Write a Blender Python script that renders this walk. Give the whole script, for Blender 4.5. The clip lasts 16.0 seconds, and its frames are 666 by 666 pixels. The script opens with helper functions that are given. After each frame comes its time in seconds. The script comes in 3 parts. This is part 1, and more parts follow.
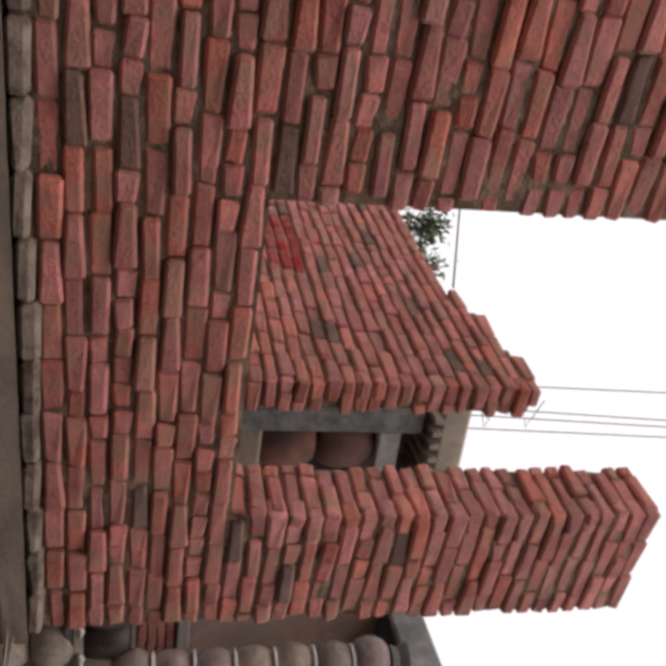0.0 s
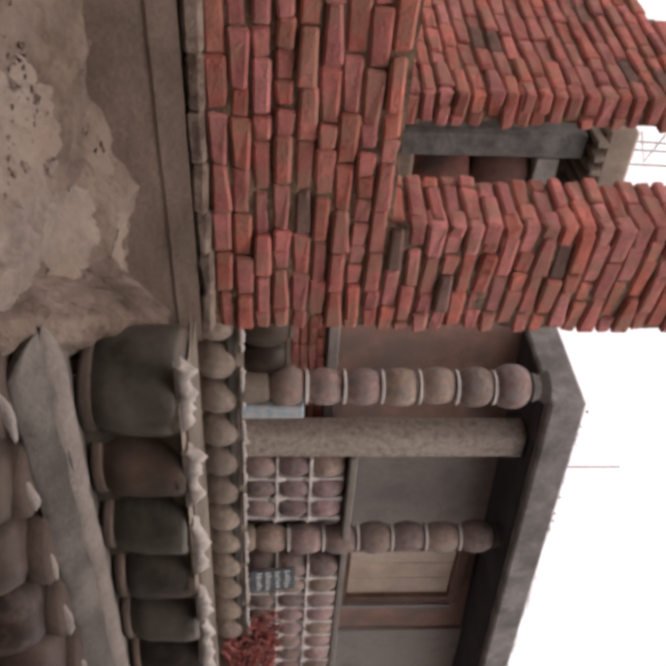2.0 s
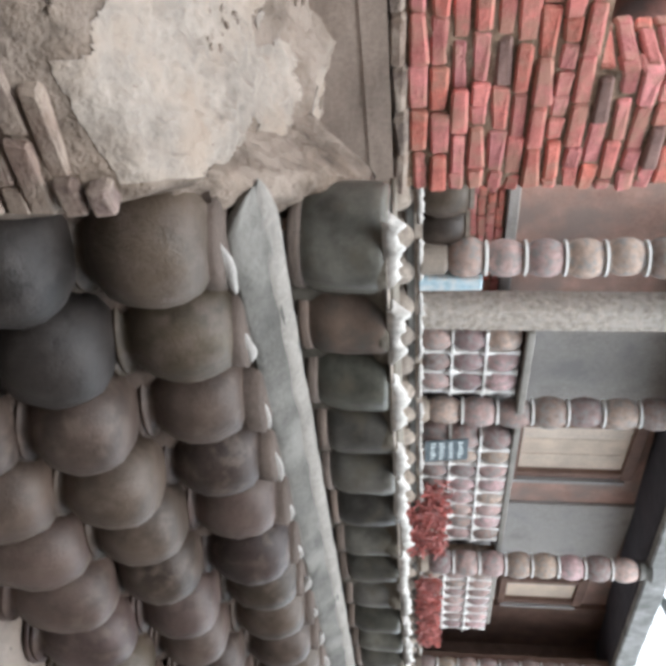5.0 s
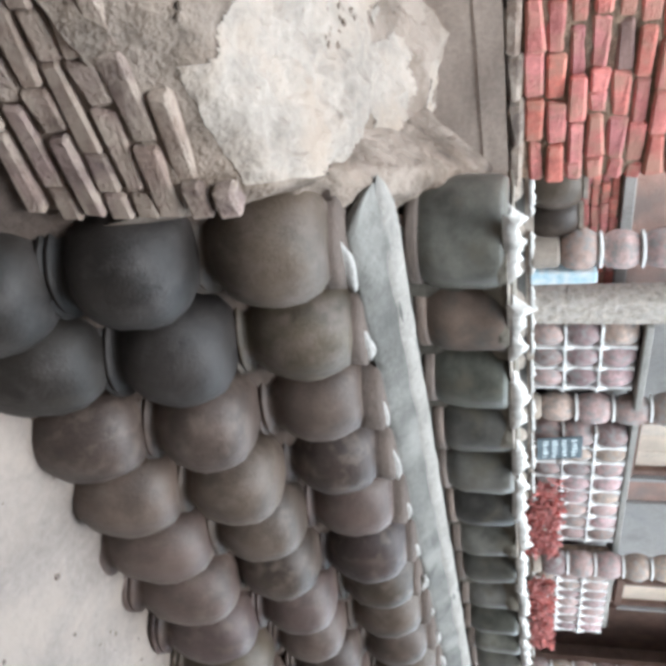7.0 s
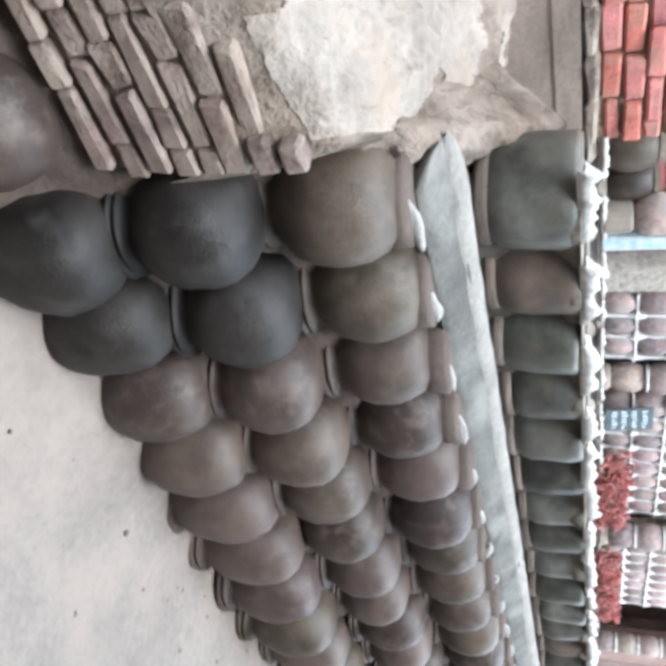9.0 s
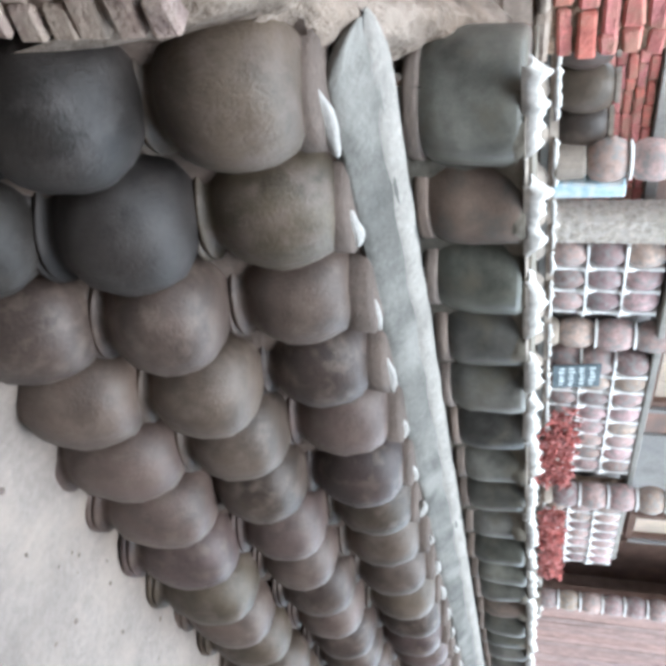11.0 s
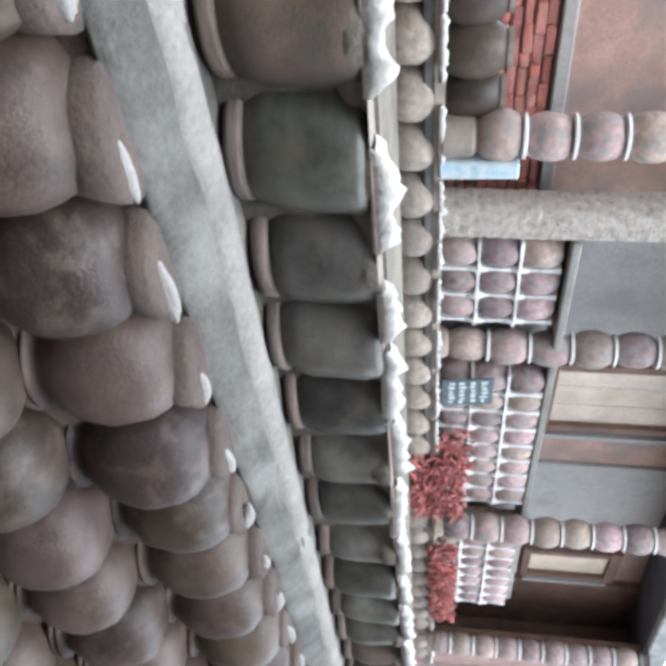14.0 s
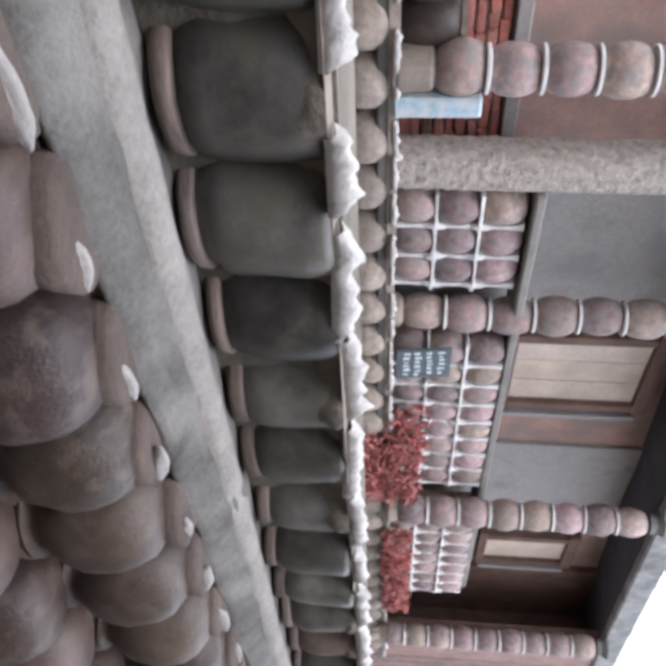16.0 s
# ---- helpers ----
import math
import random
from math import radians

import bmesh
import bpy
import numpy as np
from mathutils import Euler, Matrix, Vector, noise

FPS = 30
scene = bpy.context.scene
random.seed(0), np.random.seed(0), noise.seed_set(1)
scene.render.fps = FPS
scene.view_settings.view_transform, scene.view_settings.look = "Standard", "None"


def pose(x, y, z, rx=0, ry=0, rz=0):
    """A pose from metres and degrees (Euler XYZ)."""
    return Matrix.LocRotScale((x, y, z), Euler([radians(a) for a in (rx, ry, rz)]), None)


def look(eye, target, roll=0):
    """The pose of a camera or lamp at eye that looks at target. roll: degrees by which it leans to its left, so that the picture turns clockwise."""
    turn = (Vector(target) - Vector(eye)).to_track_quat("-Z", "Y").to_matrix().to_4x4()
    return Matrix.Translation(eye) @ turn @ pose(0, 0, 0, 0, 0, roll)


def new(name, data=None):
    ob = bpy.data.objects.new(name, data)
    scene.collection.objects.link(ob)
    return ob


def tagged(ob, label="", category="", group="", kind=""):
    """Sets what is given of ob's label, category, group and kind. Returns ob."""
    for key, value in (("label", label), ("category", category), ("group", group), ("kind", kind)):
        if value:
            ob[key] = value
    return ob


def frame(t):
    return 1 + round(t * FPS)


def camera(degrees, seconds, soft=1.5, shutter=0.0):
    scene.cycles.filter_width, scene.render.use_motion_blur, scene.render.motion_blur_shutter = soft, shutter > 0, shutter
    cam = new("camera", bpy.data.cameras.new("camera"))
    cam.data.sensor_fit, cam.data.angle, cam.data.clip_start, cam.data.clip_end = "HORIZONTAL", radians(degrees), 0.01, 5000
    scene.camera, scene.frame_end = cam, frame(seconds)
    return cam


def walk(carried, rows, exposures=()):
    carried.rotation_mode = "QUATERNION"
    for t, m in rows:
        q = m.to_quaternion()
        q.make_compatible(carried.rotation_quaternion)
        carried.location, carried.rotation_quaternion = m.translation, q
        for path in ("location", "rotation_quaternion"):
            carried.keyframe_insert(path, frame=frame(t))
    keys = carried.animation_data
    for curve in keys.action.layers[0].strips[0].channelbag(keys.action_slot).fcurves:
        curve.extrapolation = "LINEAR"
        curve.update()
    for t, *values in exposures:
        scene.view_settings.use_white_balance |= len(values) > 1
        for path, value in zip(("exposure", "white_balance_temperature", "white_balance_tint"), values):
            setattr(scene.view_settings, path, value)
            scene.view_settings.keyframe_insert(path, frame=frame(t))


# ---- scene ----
cam = camera(43.50, 16.0, soft=4.4)
PATH = [
    (0, (0.000, 0.000, 1.750), (0.809, 1.774, 2.195), 92.65),
    (0.5, (0.028, -0.017, 1.748), (0.966, 1.704, 2.146), 92.30),
    (1, (0.038, -0.018, 1.727), (1.129, 1.626, 2.052), 91.66),
    (1.5, (0.096, -0.034, 1.703), (1.294, 1.550, 1.944), 91.59),
    (2, (0.178, -0.046, 1.664), (1.500, 1.447, 1.810), 90.63),
    (2.5, (0.223, -0.047, 1.631), (1.637, 1.366, 1.692), 90.06),
    (3, (0.231, -0.058, 1.603), (1.688, 1.312, 1.618), 90.79),
    (3.5, (0.243, -0.064, 1.585), (1.723, 1.281, 1.530), 90.45),
    (4, (0.249, -0.069, 1.572), (1.750, 1.247, 1.455), 90.00),
    (4.2, (0.251, -0.081, 1.563), (1.756, 1.228, 1.424), 90.11),
    (6.5, (0.241, -0.071, 1.501), (1.743, 1.183, 1.087), 90.68),
    (7, (0.254, -0.072, 1.488), (1.742, 1.178, 1.016), 90.03),
    (7.5, (0.249, -0.078, 1.481), (1.739, 1.146, 0.951), 90.55),
    (8, (0.254, -0.079, 1.481), (1.747, 1.119, 0.901), 90.71),
    (8.2, (0.253, -0.077, 1.467), (1.756, 1.099, 0.871), 90.83),
    (10.3, (0.421, -0.065, 1.491), (1.925, 1.094, 0.863), 91.41),
    (10.5, (0.447, -0.049, 1.489), (1.971, 1.088, 0.869), 91.97),
    (11, (0.604, 0.073, 1.490), (2.186, 1.186, 0.980), 92.32),
    (11.5, (0.750, 0.143, 1.492), (2.344, 1.238, 0.981), 91.75),
    (12, (0.951, 0.178, 1.494), (2.550, 1.282, 1.019), 92.59),
    (12.5, (1.088, 0.253, 1.504), (2.679, 1.365, 1.024), 92.37),
    (13, (1.195, 0.341, 1.550), (2.814, 1.454, 1.178), 92.10),
    (13.5, (1.303, 0.369, 1.560), (2.848, 1.582, 1.182), 91.72),
    (14, (1.448, 0.344, 1.578), (2.996, 1.577, 1.290), 92.50),
    (14.5, (1.559, 0.358, 1.576), (3.179, 1.491, 1.274), 92.41),
    (15, (1.683, 0.437, 1.563), (3.304, 1.597, 1.397), 91.70),
    (15.5, (1.817, 0.474, 1.548), (3.418, 1.660, 1.375), 91.32),
    (16, (1.966, 0.481, 1.544), (3.526, 1.721, 1.376), 92.20),
]
walk(cam, [(t, look(eye, target, roll)) for t, eye, target, roll in PATH],
     [(0, 0.06, 7150, 23), (1.5, 0.14, 7450, 29), (2.5, 0.36, 7550, 31), (3.0, 0.72, 7500, 30), (3.5, 0.8, 7450, 28), (4.0, 1.28, 6350, 18), (4.5, 1.5, 6200, 14), (6.5, 1.92, 5900, 9), (8, 2.2, 5800, 9), (10.5, 2.22, 5650, 8), (12, 2.14, 5680, 9), (13, 2.12, 5700, 9), (14.5, 1.72, 5850, 14), (16, 1.45, 6000, 20)])

# ---- light ----
world = bpy.data.worlds.new("overcast")
scene.world = world
world.use_nodes = True
wn, wl = world.node_tree.nodes, world.node_tree.links
sky = wn.new("ShaderNodeTexSky")
sky.sky_type, sky.sun_disc = "NISHITA", False
sky.sun_elevation, sky.sun_rotation = radians(70), radians(213)
sky.dust_density, sky.air_density = 4.0, 1.0
grey = wn.new("ShaderNodeMix")
grey.data_type = "RGBA"
grey.inputs[0].default_value = 0.9
wl.new(sky.outputs[0], grey.inputs[6])
grey.inputs[7].default_value = (9.9, 10.9, 11.3, 1)
wl.new(grey.outputs[2], wn["Background"].inputs[0])
wn["Background"].inputs[1].default_value = 0.1
sun_data = bpy.data.lights.new("sun", "SUN")
sun_data.energy, sun_data.angle, sun_data.color = 0.85, radians(25), (1, 0.96, 0.9)
sun = new("sun", sun_data)
sun.matrix_world = look((0, 0, 10), (2.0, 3.0, 0))

# ---- materials ----


def material(name, colour, rough=0.85, dark=0.55, light=1.25, scale=6.0, fine=60.0, bump=0.25, vary=0.0, stain=None, stain_amount=0.35, stain_scale=9.0, metal=0.0, hue=0.0, island=False):
    """A worn surface: base colour, blotches at two scales, an optional stain colour, change from piece to piece, and relief."""
    m = bpy.data.materials.new(name)
    m.use_nodes = True
    n, l = m.node_tree.nodes, m.node_tree.links
    b = n["Principled BSDF"]
    b.inputs["Roughness"].default_value, b.inputs["Metallic"].default_value = rough, metal
    b.inputs["Specular IOR Level"].default_value = 0.3
    tc = n.new("ShaderNodeTexCoord")
    info = n.new("ShaderNodeObjectInfo")
    shift = n.new("ShaderNodeVectorMath")
    shift.operation = "MULTIPLY_ADD"
    shift.inputs[1].default_value = (1, 1, 1)
    l.new(tc.outputs["Object"], shift.inputs[0])
    spread = n.new("ShaderNodeVectorMath")
    spread.operation = "SCALE"
    spread.inputs[0].default_value = (17, 31, 23)
    l.new(info.outputs["Random"], spread.inputs["Scale"])
    l.new(spread.outputs[0], shift.inputs[2])

    def tex(s, detail):
        t = n.new("ShaderNodeTexNoise")
        t.inputs["Scale"].default_value, t.inputs["Detail"].default_value, t.inputs["Roughness"].default_value = s, detail, 0.6
        l.new(shift.outputs[0], t.inputs["Vector"])
        return t

    def ramp(src, lo, hi, a=0.3, c=0.7):
        r = n.new("ShaderNodeMapRange")
        r.inputs["From Min"].default_value, r.inputs["From Max"].default_value = a, c
        r.inputs["To Min"].default_value, r.inputs["To Max"].default_value = lo, hi
        l.new(src, r.inputs["Value"])
        return r.outputs[0]

    big, small = tex(scale, 4), tex(fine, 5)
    value = n.new("ShaderNodeMath")
    value.operation = "MULTIPLY"
    l.new(ramp(big.outputs["Fac"], dark, light), value.inputs[0])
    l.new(ramp(small.outputs["Fac"], 0.85, 1.12), value.inputs[1])
    hsv = n.new("ShaderNodeHueSaturation")
    hsv.inputs["Color"].default_value = (*colour, 1)
    l.new(value.outputs[0], hsv.inputs["Value"])
    if vary:
        source = n.new("ShaderNodeNewGeometry").outputs["Random Per Island"] if island else info.outputs["Random"]
        v2 = n.new("ShaderNodeMath")
        v2.operation = "MULTIPLY"
        l.new(value.outputs[0], v2.inputs[0])
        l.new(ramp(source, 1 - vary, 1 + vary, 0, 1), v2.inputs[1])
        l.new(v2.outputs[0], hsv.inputs["Value"])
        frac = n.new("ShaderNodeMath")
        frac.operation = "MULTIPLY"
        frac.inputs[1].default_value = 7.31
        l.new(source, frac.inputs[0])
        part_of = n.new("ShaderNodeMath")
        part_of.operation = "FRACT"
        l.new(frac.outputs[0], part_of.inputs[0])
        l.new(ramp(part_of.outputs[0], 0.86, 1.08, 0, 1), hsv.inputs["Saturation"])
        if hue:
            l.new(ramp(part_of.outputs[0], 0.5 - hue, 0.5 + hue, 0, 1), hsv.inputs["Hue"])
    out = hsv.outputs["Color"]
    if stain:
        mix = n.new("ShaderNodeMix")
        mix.data_type = "RGBA"
        mix.inputs[7].default_value = (*stain, 1)
        l.new(out, mix.inputs[6])
        spots = tex(stain_scale, 6)
        edge = 0.62 - 0.25 * stain_amount
        l.new(ramp(spots.outputs["Fac"], 0, 0.85, edge - 0.08, edge + 0.1), mix.inputs[0])
        out = mix.outputs[2]
    l.new(out, b.inputs["Base Color"])
    rel = n.new("ShaderNodeMath")
    rel.operation = "ADD"
    l.new(big.outputs["Fac"], rel.inputs[0])
    l.new(small.outputs["Fac"], rel.inputs[1])
    bp = n.new("ShaderNodeBump")
    bp.inputs["Strength"].default_value, bp.inputs["Distance"].default_value = bump, 0.02
    l.new(rel.outputs[0], bp.inputs["Height"])
    l.new(bp.outputs[0], b.inputs["Normal"])
    return m


BRICK = material("red brick", (0.60, 0.20, 0.172), 0.92, 0.72, 1.18, 11, 80, 0.5, 0.24, (0.42, 0.225, 0.165), 0.38, 9, hue=0.007)
FILL = material("brown clay filling", (0.098, 0.075, 0.062), 0.9, 0.7, 1.25, 6, 60, 0.4)
# the counter's pale grey; on the ledge it paints the lit upper lip
BEAD = material("pale cement and ledge highlight", (0.265, 0.245, 0.22), 0.85, 0.75, 1.12, 6, 60, 0.35)
DAUB = material("greyish lime daub", (0.36, 0.34, 0.315), 0.9, 0.7, 1.12, 9, 60, 0.35)
RIM = material("brown rim", (0.17, 0.132, 0.11), 0.7, 0.65, 1.2, 6, 60, 0.2, 0.3)
RED_PAINT = material("red paint on brick", (0.48, 0.05, 0.04), 0.8, 0.6, 1.15, 12, 70, 0.5, 0.1, (0.42, 0.15, 0.12), 0.35, 14)
DARK_BRICK = material("burnt brick", (0.25, 0.145, 0.12), 0.92, 0.7, 1.2, 9, 90, 0.5, 0.2)
OLD_BRICK = material("old muddy brick", (0.23, 0.165, 0.137), 0.95, 0.6, 1.25, 12, 90, 0.6, 0.3, (0.34, 0.275, 0.225), 0.6, 10, hue=0.012)
DUSTY_BRICK = material("lime-smeared brick", (0.23, 0.17, 0.135), 0.95, 0.6, 1.25, 12, 90, 0.6, 0.25, (0.34, 0.28, 0.23), 0.5, 12)
MUDDY_RED = material("muddy red brick", (0.30, 0.135, 0.115), 0.95, 0.6, 1.25, 12, 90, 0.6, 0.2, (0.30, 0.23, 0.19), 0.5, 10)
PIER_MUD = material("pier mud", (0.20, 0.155, 0.125), 0.97, 0.5, 1.3, 14, 60, 0.9)
PLANKS = material("brown planks", (0.26, 0.165, 0.14), 0.85, 0.7, 1.2, 5, 50, 0.3, 0.15)
CORE_DARK = material("near-black core", (0.05, 0.042, 0.036), 0.97, 0.6, 1.3, 8, 60, 0.5)
MORTAR = material("mud mortar", (0.34, 0.235, 0.165), 0.97, 0.55, 1.25, 18, 110, 0.8, stain=(0.17, 0.12, 0.085), stain_amount=0.4, stain_scale=14)
MUD = material("mud plaster", (0.175, 0.136, 0.106), 0.96, 0.45, 1.45, 7, 34, 1.0, stain=(0.28, 0.23, 0.19), stain_amount=0.5, stain_scale=3.4)
PALE_MUD = material("pale dried plaster", (0.31, 0.268, 0.228), 0.95, 0.72, 1.15, 6, 40, 0.7, stain=(0.30, 0.24, 0.19), stain_amount=0.3, stain_scale=5)
BAND = material("smooth mud band", (0.28, 0.22, 0.18), 0.9, 0.7, 1.2, 3, 60, 0.2)
GROUND = material("dusty ground", (0.215, 0.183, 0.16), 0.96, 0.8, 1.15, 2.2, 40, 0.5, stain=(0.27, 0.225, 0.19), stain_amount=0.3, stain_scale=3)
POT = material("smoky brown clay", (0.067, 0.048, 0.038), 0.44, 0.55, 1.4, 2.2, 36, 0.22, 0.36, (0.115, 0.088, 0.071), 0.17, 5, hue=0.03)
SMOKED_POT = material("soot-blackened clay", (0.021, 0.0172, 0.0148), 0.54, 0.5, 1.5, 2.2, 36, 0.22, 0.15, (0.042, 0.036, 0.033), 0.2, 4, hue=0.01)
BROWN_JAR = material("unglazed brown jar clay", (0.15, 0.105, 0.08), 0.6, 0.6, 1.3, 2.2, 50, 0.15, 0.1, (0.07, 0.068, 0.06), 0.3, 2.5)
JAR = material("dark glazed clay", (0.092, 0.089, 0.075), 0.34, 0.5, 1.5, 2.5, 60, 0.1, 0.4, (0.11, 0.098, 0.075), 0.15, 3, hue=0.035)
PINK_POT = material("pinkish clay", (0.34, 0.235, 0.205), 0.7, 0.65, 1.25, 6, 80, 0.15, 0.42, (0.24, 0.23, 0.22), 0.35, 5, hue=0.035)
BAND_MUD = material("olive mud mortar", (0.15, 0.132, 0.105), 0.9, 0.6, 1.35, 3, 40, 0.5, stain=(0.21, 0.185, 0.15), stain_amount=0.3, stain_scale=4)
JAR_MUD = material("dark mud packing", (0.12, 0.108, 0.09), 0.95, 0.6, 1.3, 6, 50, 0.5)
TAN_POT = material("tan clay", (0.32, 0.265, 0.215), 0.75, 0.7, 1.2, 6, 80, 0.15, 0.2, (0.22, 0.18, 0.15), 0.25, 7)
LIME = material("bright lime joint", (0.68, 0.66, 0.63), 0.9, 0.92, 1.05, 12, 60, 0.15)
WHITE = material("white lime", (0.52, 0.495, 0.46), 0.92, 0.7, 1.1, 16, 60, 0.35)
CONCRETE = material("grey cement", (0.118, 0.112, 0.10), 0.8, 0.6, 1.3, 5, 60, 0.35, stain=(0.21, 0.20, 0.18), stain_amount=0.3, stain_scale=4)
DARK_CEMENT = material("weathered cement", (0.20, 0.20, 0.19), 0.9, 0.6, 1.4, 7, 60, 0.5, stain=(0.10, 0.10, 0.095), stain_amount=0.35)
ROUGH_POST = material("rough gritty render", (0.45, 0.39, 0.33), 0.97, 0.6, 1.3, 20, 60, 1.0, stain=(0.48, 0.43, 0.38), stain_amount=0.4, stain_scale=16)
ROOF_CEMENT = material("weathered roof cement", (0.26, 0.255, 0.245), 0.9, 0.65, 1.3, 4, 50, 0.4, stain=(0.13, 0.13, 0.12), stain_amount=0.35, stain_scale=3)
RED_PLASTER = material("reddish plaster", (0.42, 0.26, 0.21), 0.9, 0.75, 1.2, 3, 40, 0.25, stain=(0.27, 0.21, 0.185), stain_amount=0.4, stain_scale=2.5)
GREY_PLASTER = material("grey plaster", (0.40, 0.365, 0.335), 0.9, 0.7, 1.2, 2, 40, 0.2, stain=(0.27, 0.25, 0.24), stain_amount=0.3, stain_scale=2)
TERRACOTTA = material("sooty terracotta", (0.20, 0.085, 0.065), 0.7, 0.55, 1.25, 5, 60, 0.2, 0.15, (0.07, 0.05, 0.045), 0.3, 4)
WOOD = material("pale wood", (0.64, 0.51, 0.40), 0.7, 0.75, 1.15, 3, 50, 0.2, 0.12)
DARK_WOOD = material("dark brown wood", (0.17, 0.10, 0.075), 0.7, 0.7, 1.3, 4, 60, 0.3)
BLUE = material("pale blue paint", (0.42, 0.56, 0.62), 0.7, 0.75, 1.15, 6, 60, 0.3, stain=(0.6, 0.6, 0.58), stain_amount=0.35, stain_scale=12)
SHADE_DARK = material("shade-dark underside and recess", (0.07, 0.07, 0.085), 0.9, 0.7, 1.2, 3, 40, 0.2)
LEAF = material("leaf green", (0.07, 0.10, 0.05), 0.6, 0.7, 1.3, 5, 40, 0.1, 0.3)
FLOWER = material("red paper garland", (0.37, 0.12, 0.105), 0.75, 0.6, 1.4, 14, 60, 0.3, 0.3, island=True)
SLATE = material("dark slate board", (0.08, 0.10, 0.11), 0.6, 0.8, 1.2, 8, 50, 0.1)
CHALK = material("chalk white", (0.62, 0.68, 0.68), 0.9, 0.8, 1.1, 20, 60, 0.1)
CABLE = material("cable", (0.16, 0.16, 0.16), 0.6, 0.9, 1.1, 5, 40, 0.1)
METAL = material("galvanised metal", (0.30, 0.31, 0.31), 0.45, 0.8, 1.15, 6, 60, 0.1, metal=0.7)
# kept dark so that the added walls bounce little light onto the pots
ADDED_WALL = material("dark brown for added walls", (0.12, 0.095, 0.078), 0.95, 0.8, 1.2, 2, 40, 0.3)
PLASTER_BACK = material("back plaster", (0.26, 0.20, 0.155), 0.95, 0.8, 1.2, 2, 40, 0.3)

# ---- building helpers ----


def mesh_of(name, bm, mat, smooth=False):
    me = bpy.data.meshes.new(name)
    bm.to_mesh(me)
    bm.free()
    me.materials.append(mat)
    if smooth:
        for p in me.polygons:
            p.use_smooth = True
    return me


def thing(name, label, category, m=None, group="", kind="", mesh=None):
    ob = tagged(new(name, mesh), label, category, group, kind)
    if m is not None:
        ob.matrix_world = m
    return ob


def part(name, bm, mat, parent, label="", smooth=False, m=None):
    ob = new(name, mesh_of(name, bm, mat, smooth))
    ob.parent = parent
    if m is not None:
        ob.matrix_basis = m
    return tagged(ob, label)


def piece(name, mesh, parent, m):
    ob = new(name, mesh)
    ob.parent = parent
    ob.matrix_basis = m
    return ob


def box(bm, x0, y0, z0, x1, y1, z1, bevel=0.0, jitter=0.0, rng=random):
    made = bmesh.ops.create_cube(bm, size=1)["verts"]
    for v in made:
        v.co = Vector((x0 + (v.co.x + 0.5) * (x1 - x0), y0 + (v.co.y + 0.5) * (y1 - y0), z0 + (v.co.z + 0.5) * (z1 - z0)))
        if jitter:
            v.co += Vector([rng.uniform(-jitter, jitter) for _ in range(3)])
    if bevel:
        edges = list({e for v in made for e in v.link_edges})
        bmesh.ops.bevel(bm, geom=edges, offset=bevel, segments=1, affect="EDGES")
    return bm


def boxed(x0, y0, z0, x1, y1, z1, bevel=0.0, jitter=0.0):
    return box(bmesh.new(), x0, y0, z0, x1, y1, z1, bevel, jitter)


def lathe(profile, segments=28, wobble=0.0, seed=0):
    """A turned body from (radius, height) pairs; slightly out of round."""
    bm = bmesh.new()
    rings = []
    for r, z in profile:
        ring = []
        for k in range(segments):
            a = 2 * math.pi * k / segments
            rr = r * (1 + wobble * noise.noise((math.cos(a) * 1.3 + seed * 3.1, math.sin(a) * 1.3, z * 6 + seed)))
            ring.append(bm.verts.new((rr * math.cos(a), rr * math.sin(a), z)))
        rings.append(ring)
    for a, b in zip(rings, rings[1:]):
        for k in range(segments):
            bm.faces.new((a[k], a[(k + 1) % segments], b[(k + 1) % segments], b[k]))
    bm.faces.new(list(reversed(rings[0])))
    bm.faces.new(rings[-1])
    return bm


def sheet(fn, us, vs):
    """A surface over two parameters."""
    bm = bmesh.new()
    grid = [[bm.verts.new(fn(u, v)) for v in vs] for u in us]
    for i in range(len(us) - 1):
        for j in range(len(vs) - 1):
            bm.faces.new((grid[i][j], grid[i + 1][j], grid[i + 1][j + 1], grid[i][j + 1]))
    return bm


def steps(a, b, n):
    return [a + (b - a) * k / n for k in range(n + 1)]


def rough(x, y, z, s, amount):
    return amount * noise.fractal((x * s, y * s, z * s), 0.9, 2.1, 4)


def tube(points, radius):
    cu = bpy.data.curves.new("line", "CURVE")
    cu.dimensions, cu.bevel_depth, cu.bevel_resolution = "3D", radius, 2
    sp = cu.splines.new("POLY")
    sp.points.add(len(points) - 1)
    for p, c in zip(sp.points, points):
        p.co = (*c, 1)
    ob = bpy.data.objects.new("line", cu)
    me = bpy.data.meshes.new_from_object(ob)
    bpy.data.objects.remove(ob)
    return me


# ---- the walls' lines in plan ----
SLOPE = 0.1044
WALL_Y = 2.255
TURN = math.degrees(math.atan(SLOPE))


def on_wall(s, back=0.0, z=0.0):
    """A pose on the brick wall's face: s metres of x along it, back metres behind the face."""
    return pose(s - SLOPE * back, WALL_Y + SLOPE * s + back, z, 0, 0, TURN)


def lean(z):
    """The tall wall leans a little with height."""
    return -0.03 * (z - 1.39)


def leaning(bm):
    for v in bm.verts:
        v.co.x += lean(v.co.z)
    return bm


# ---- ground ----
def ground_z(x, y):
    """Trodden earth, heaped up a little against the foot of the pots beside the bank."""
    return 0.07 + 0.105 * max(0, min(1, (3.0 - x) / 0.8)) * max(0, min(1, (y - 0.55) / 0.4)) * max(0, min(1, (x + 3) / 2))


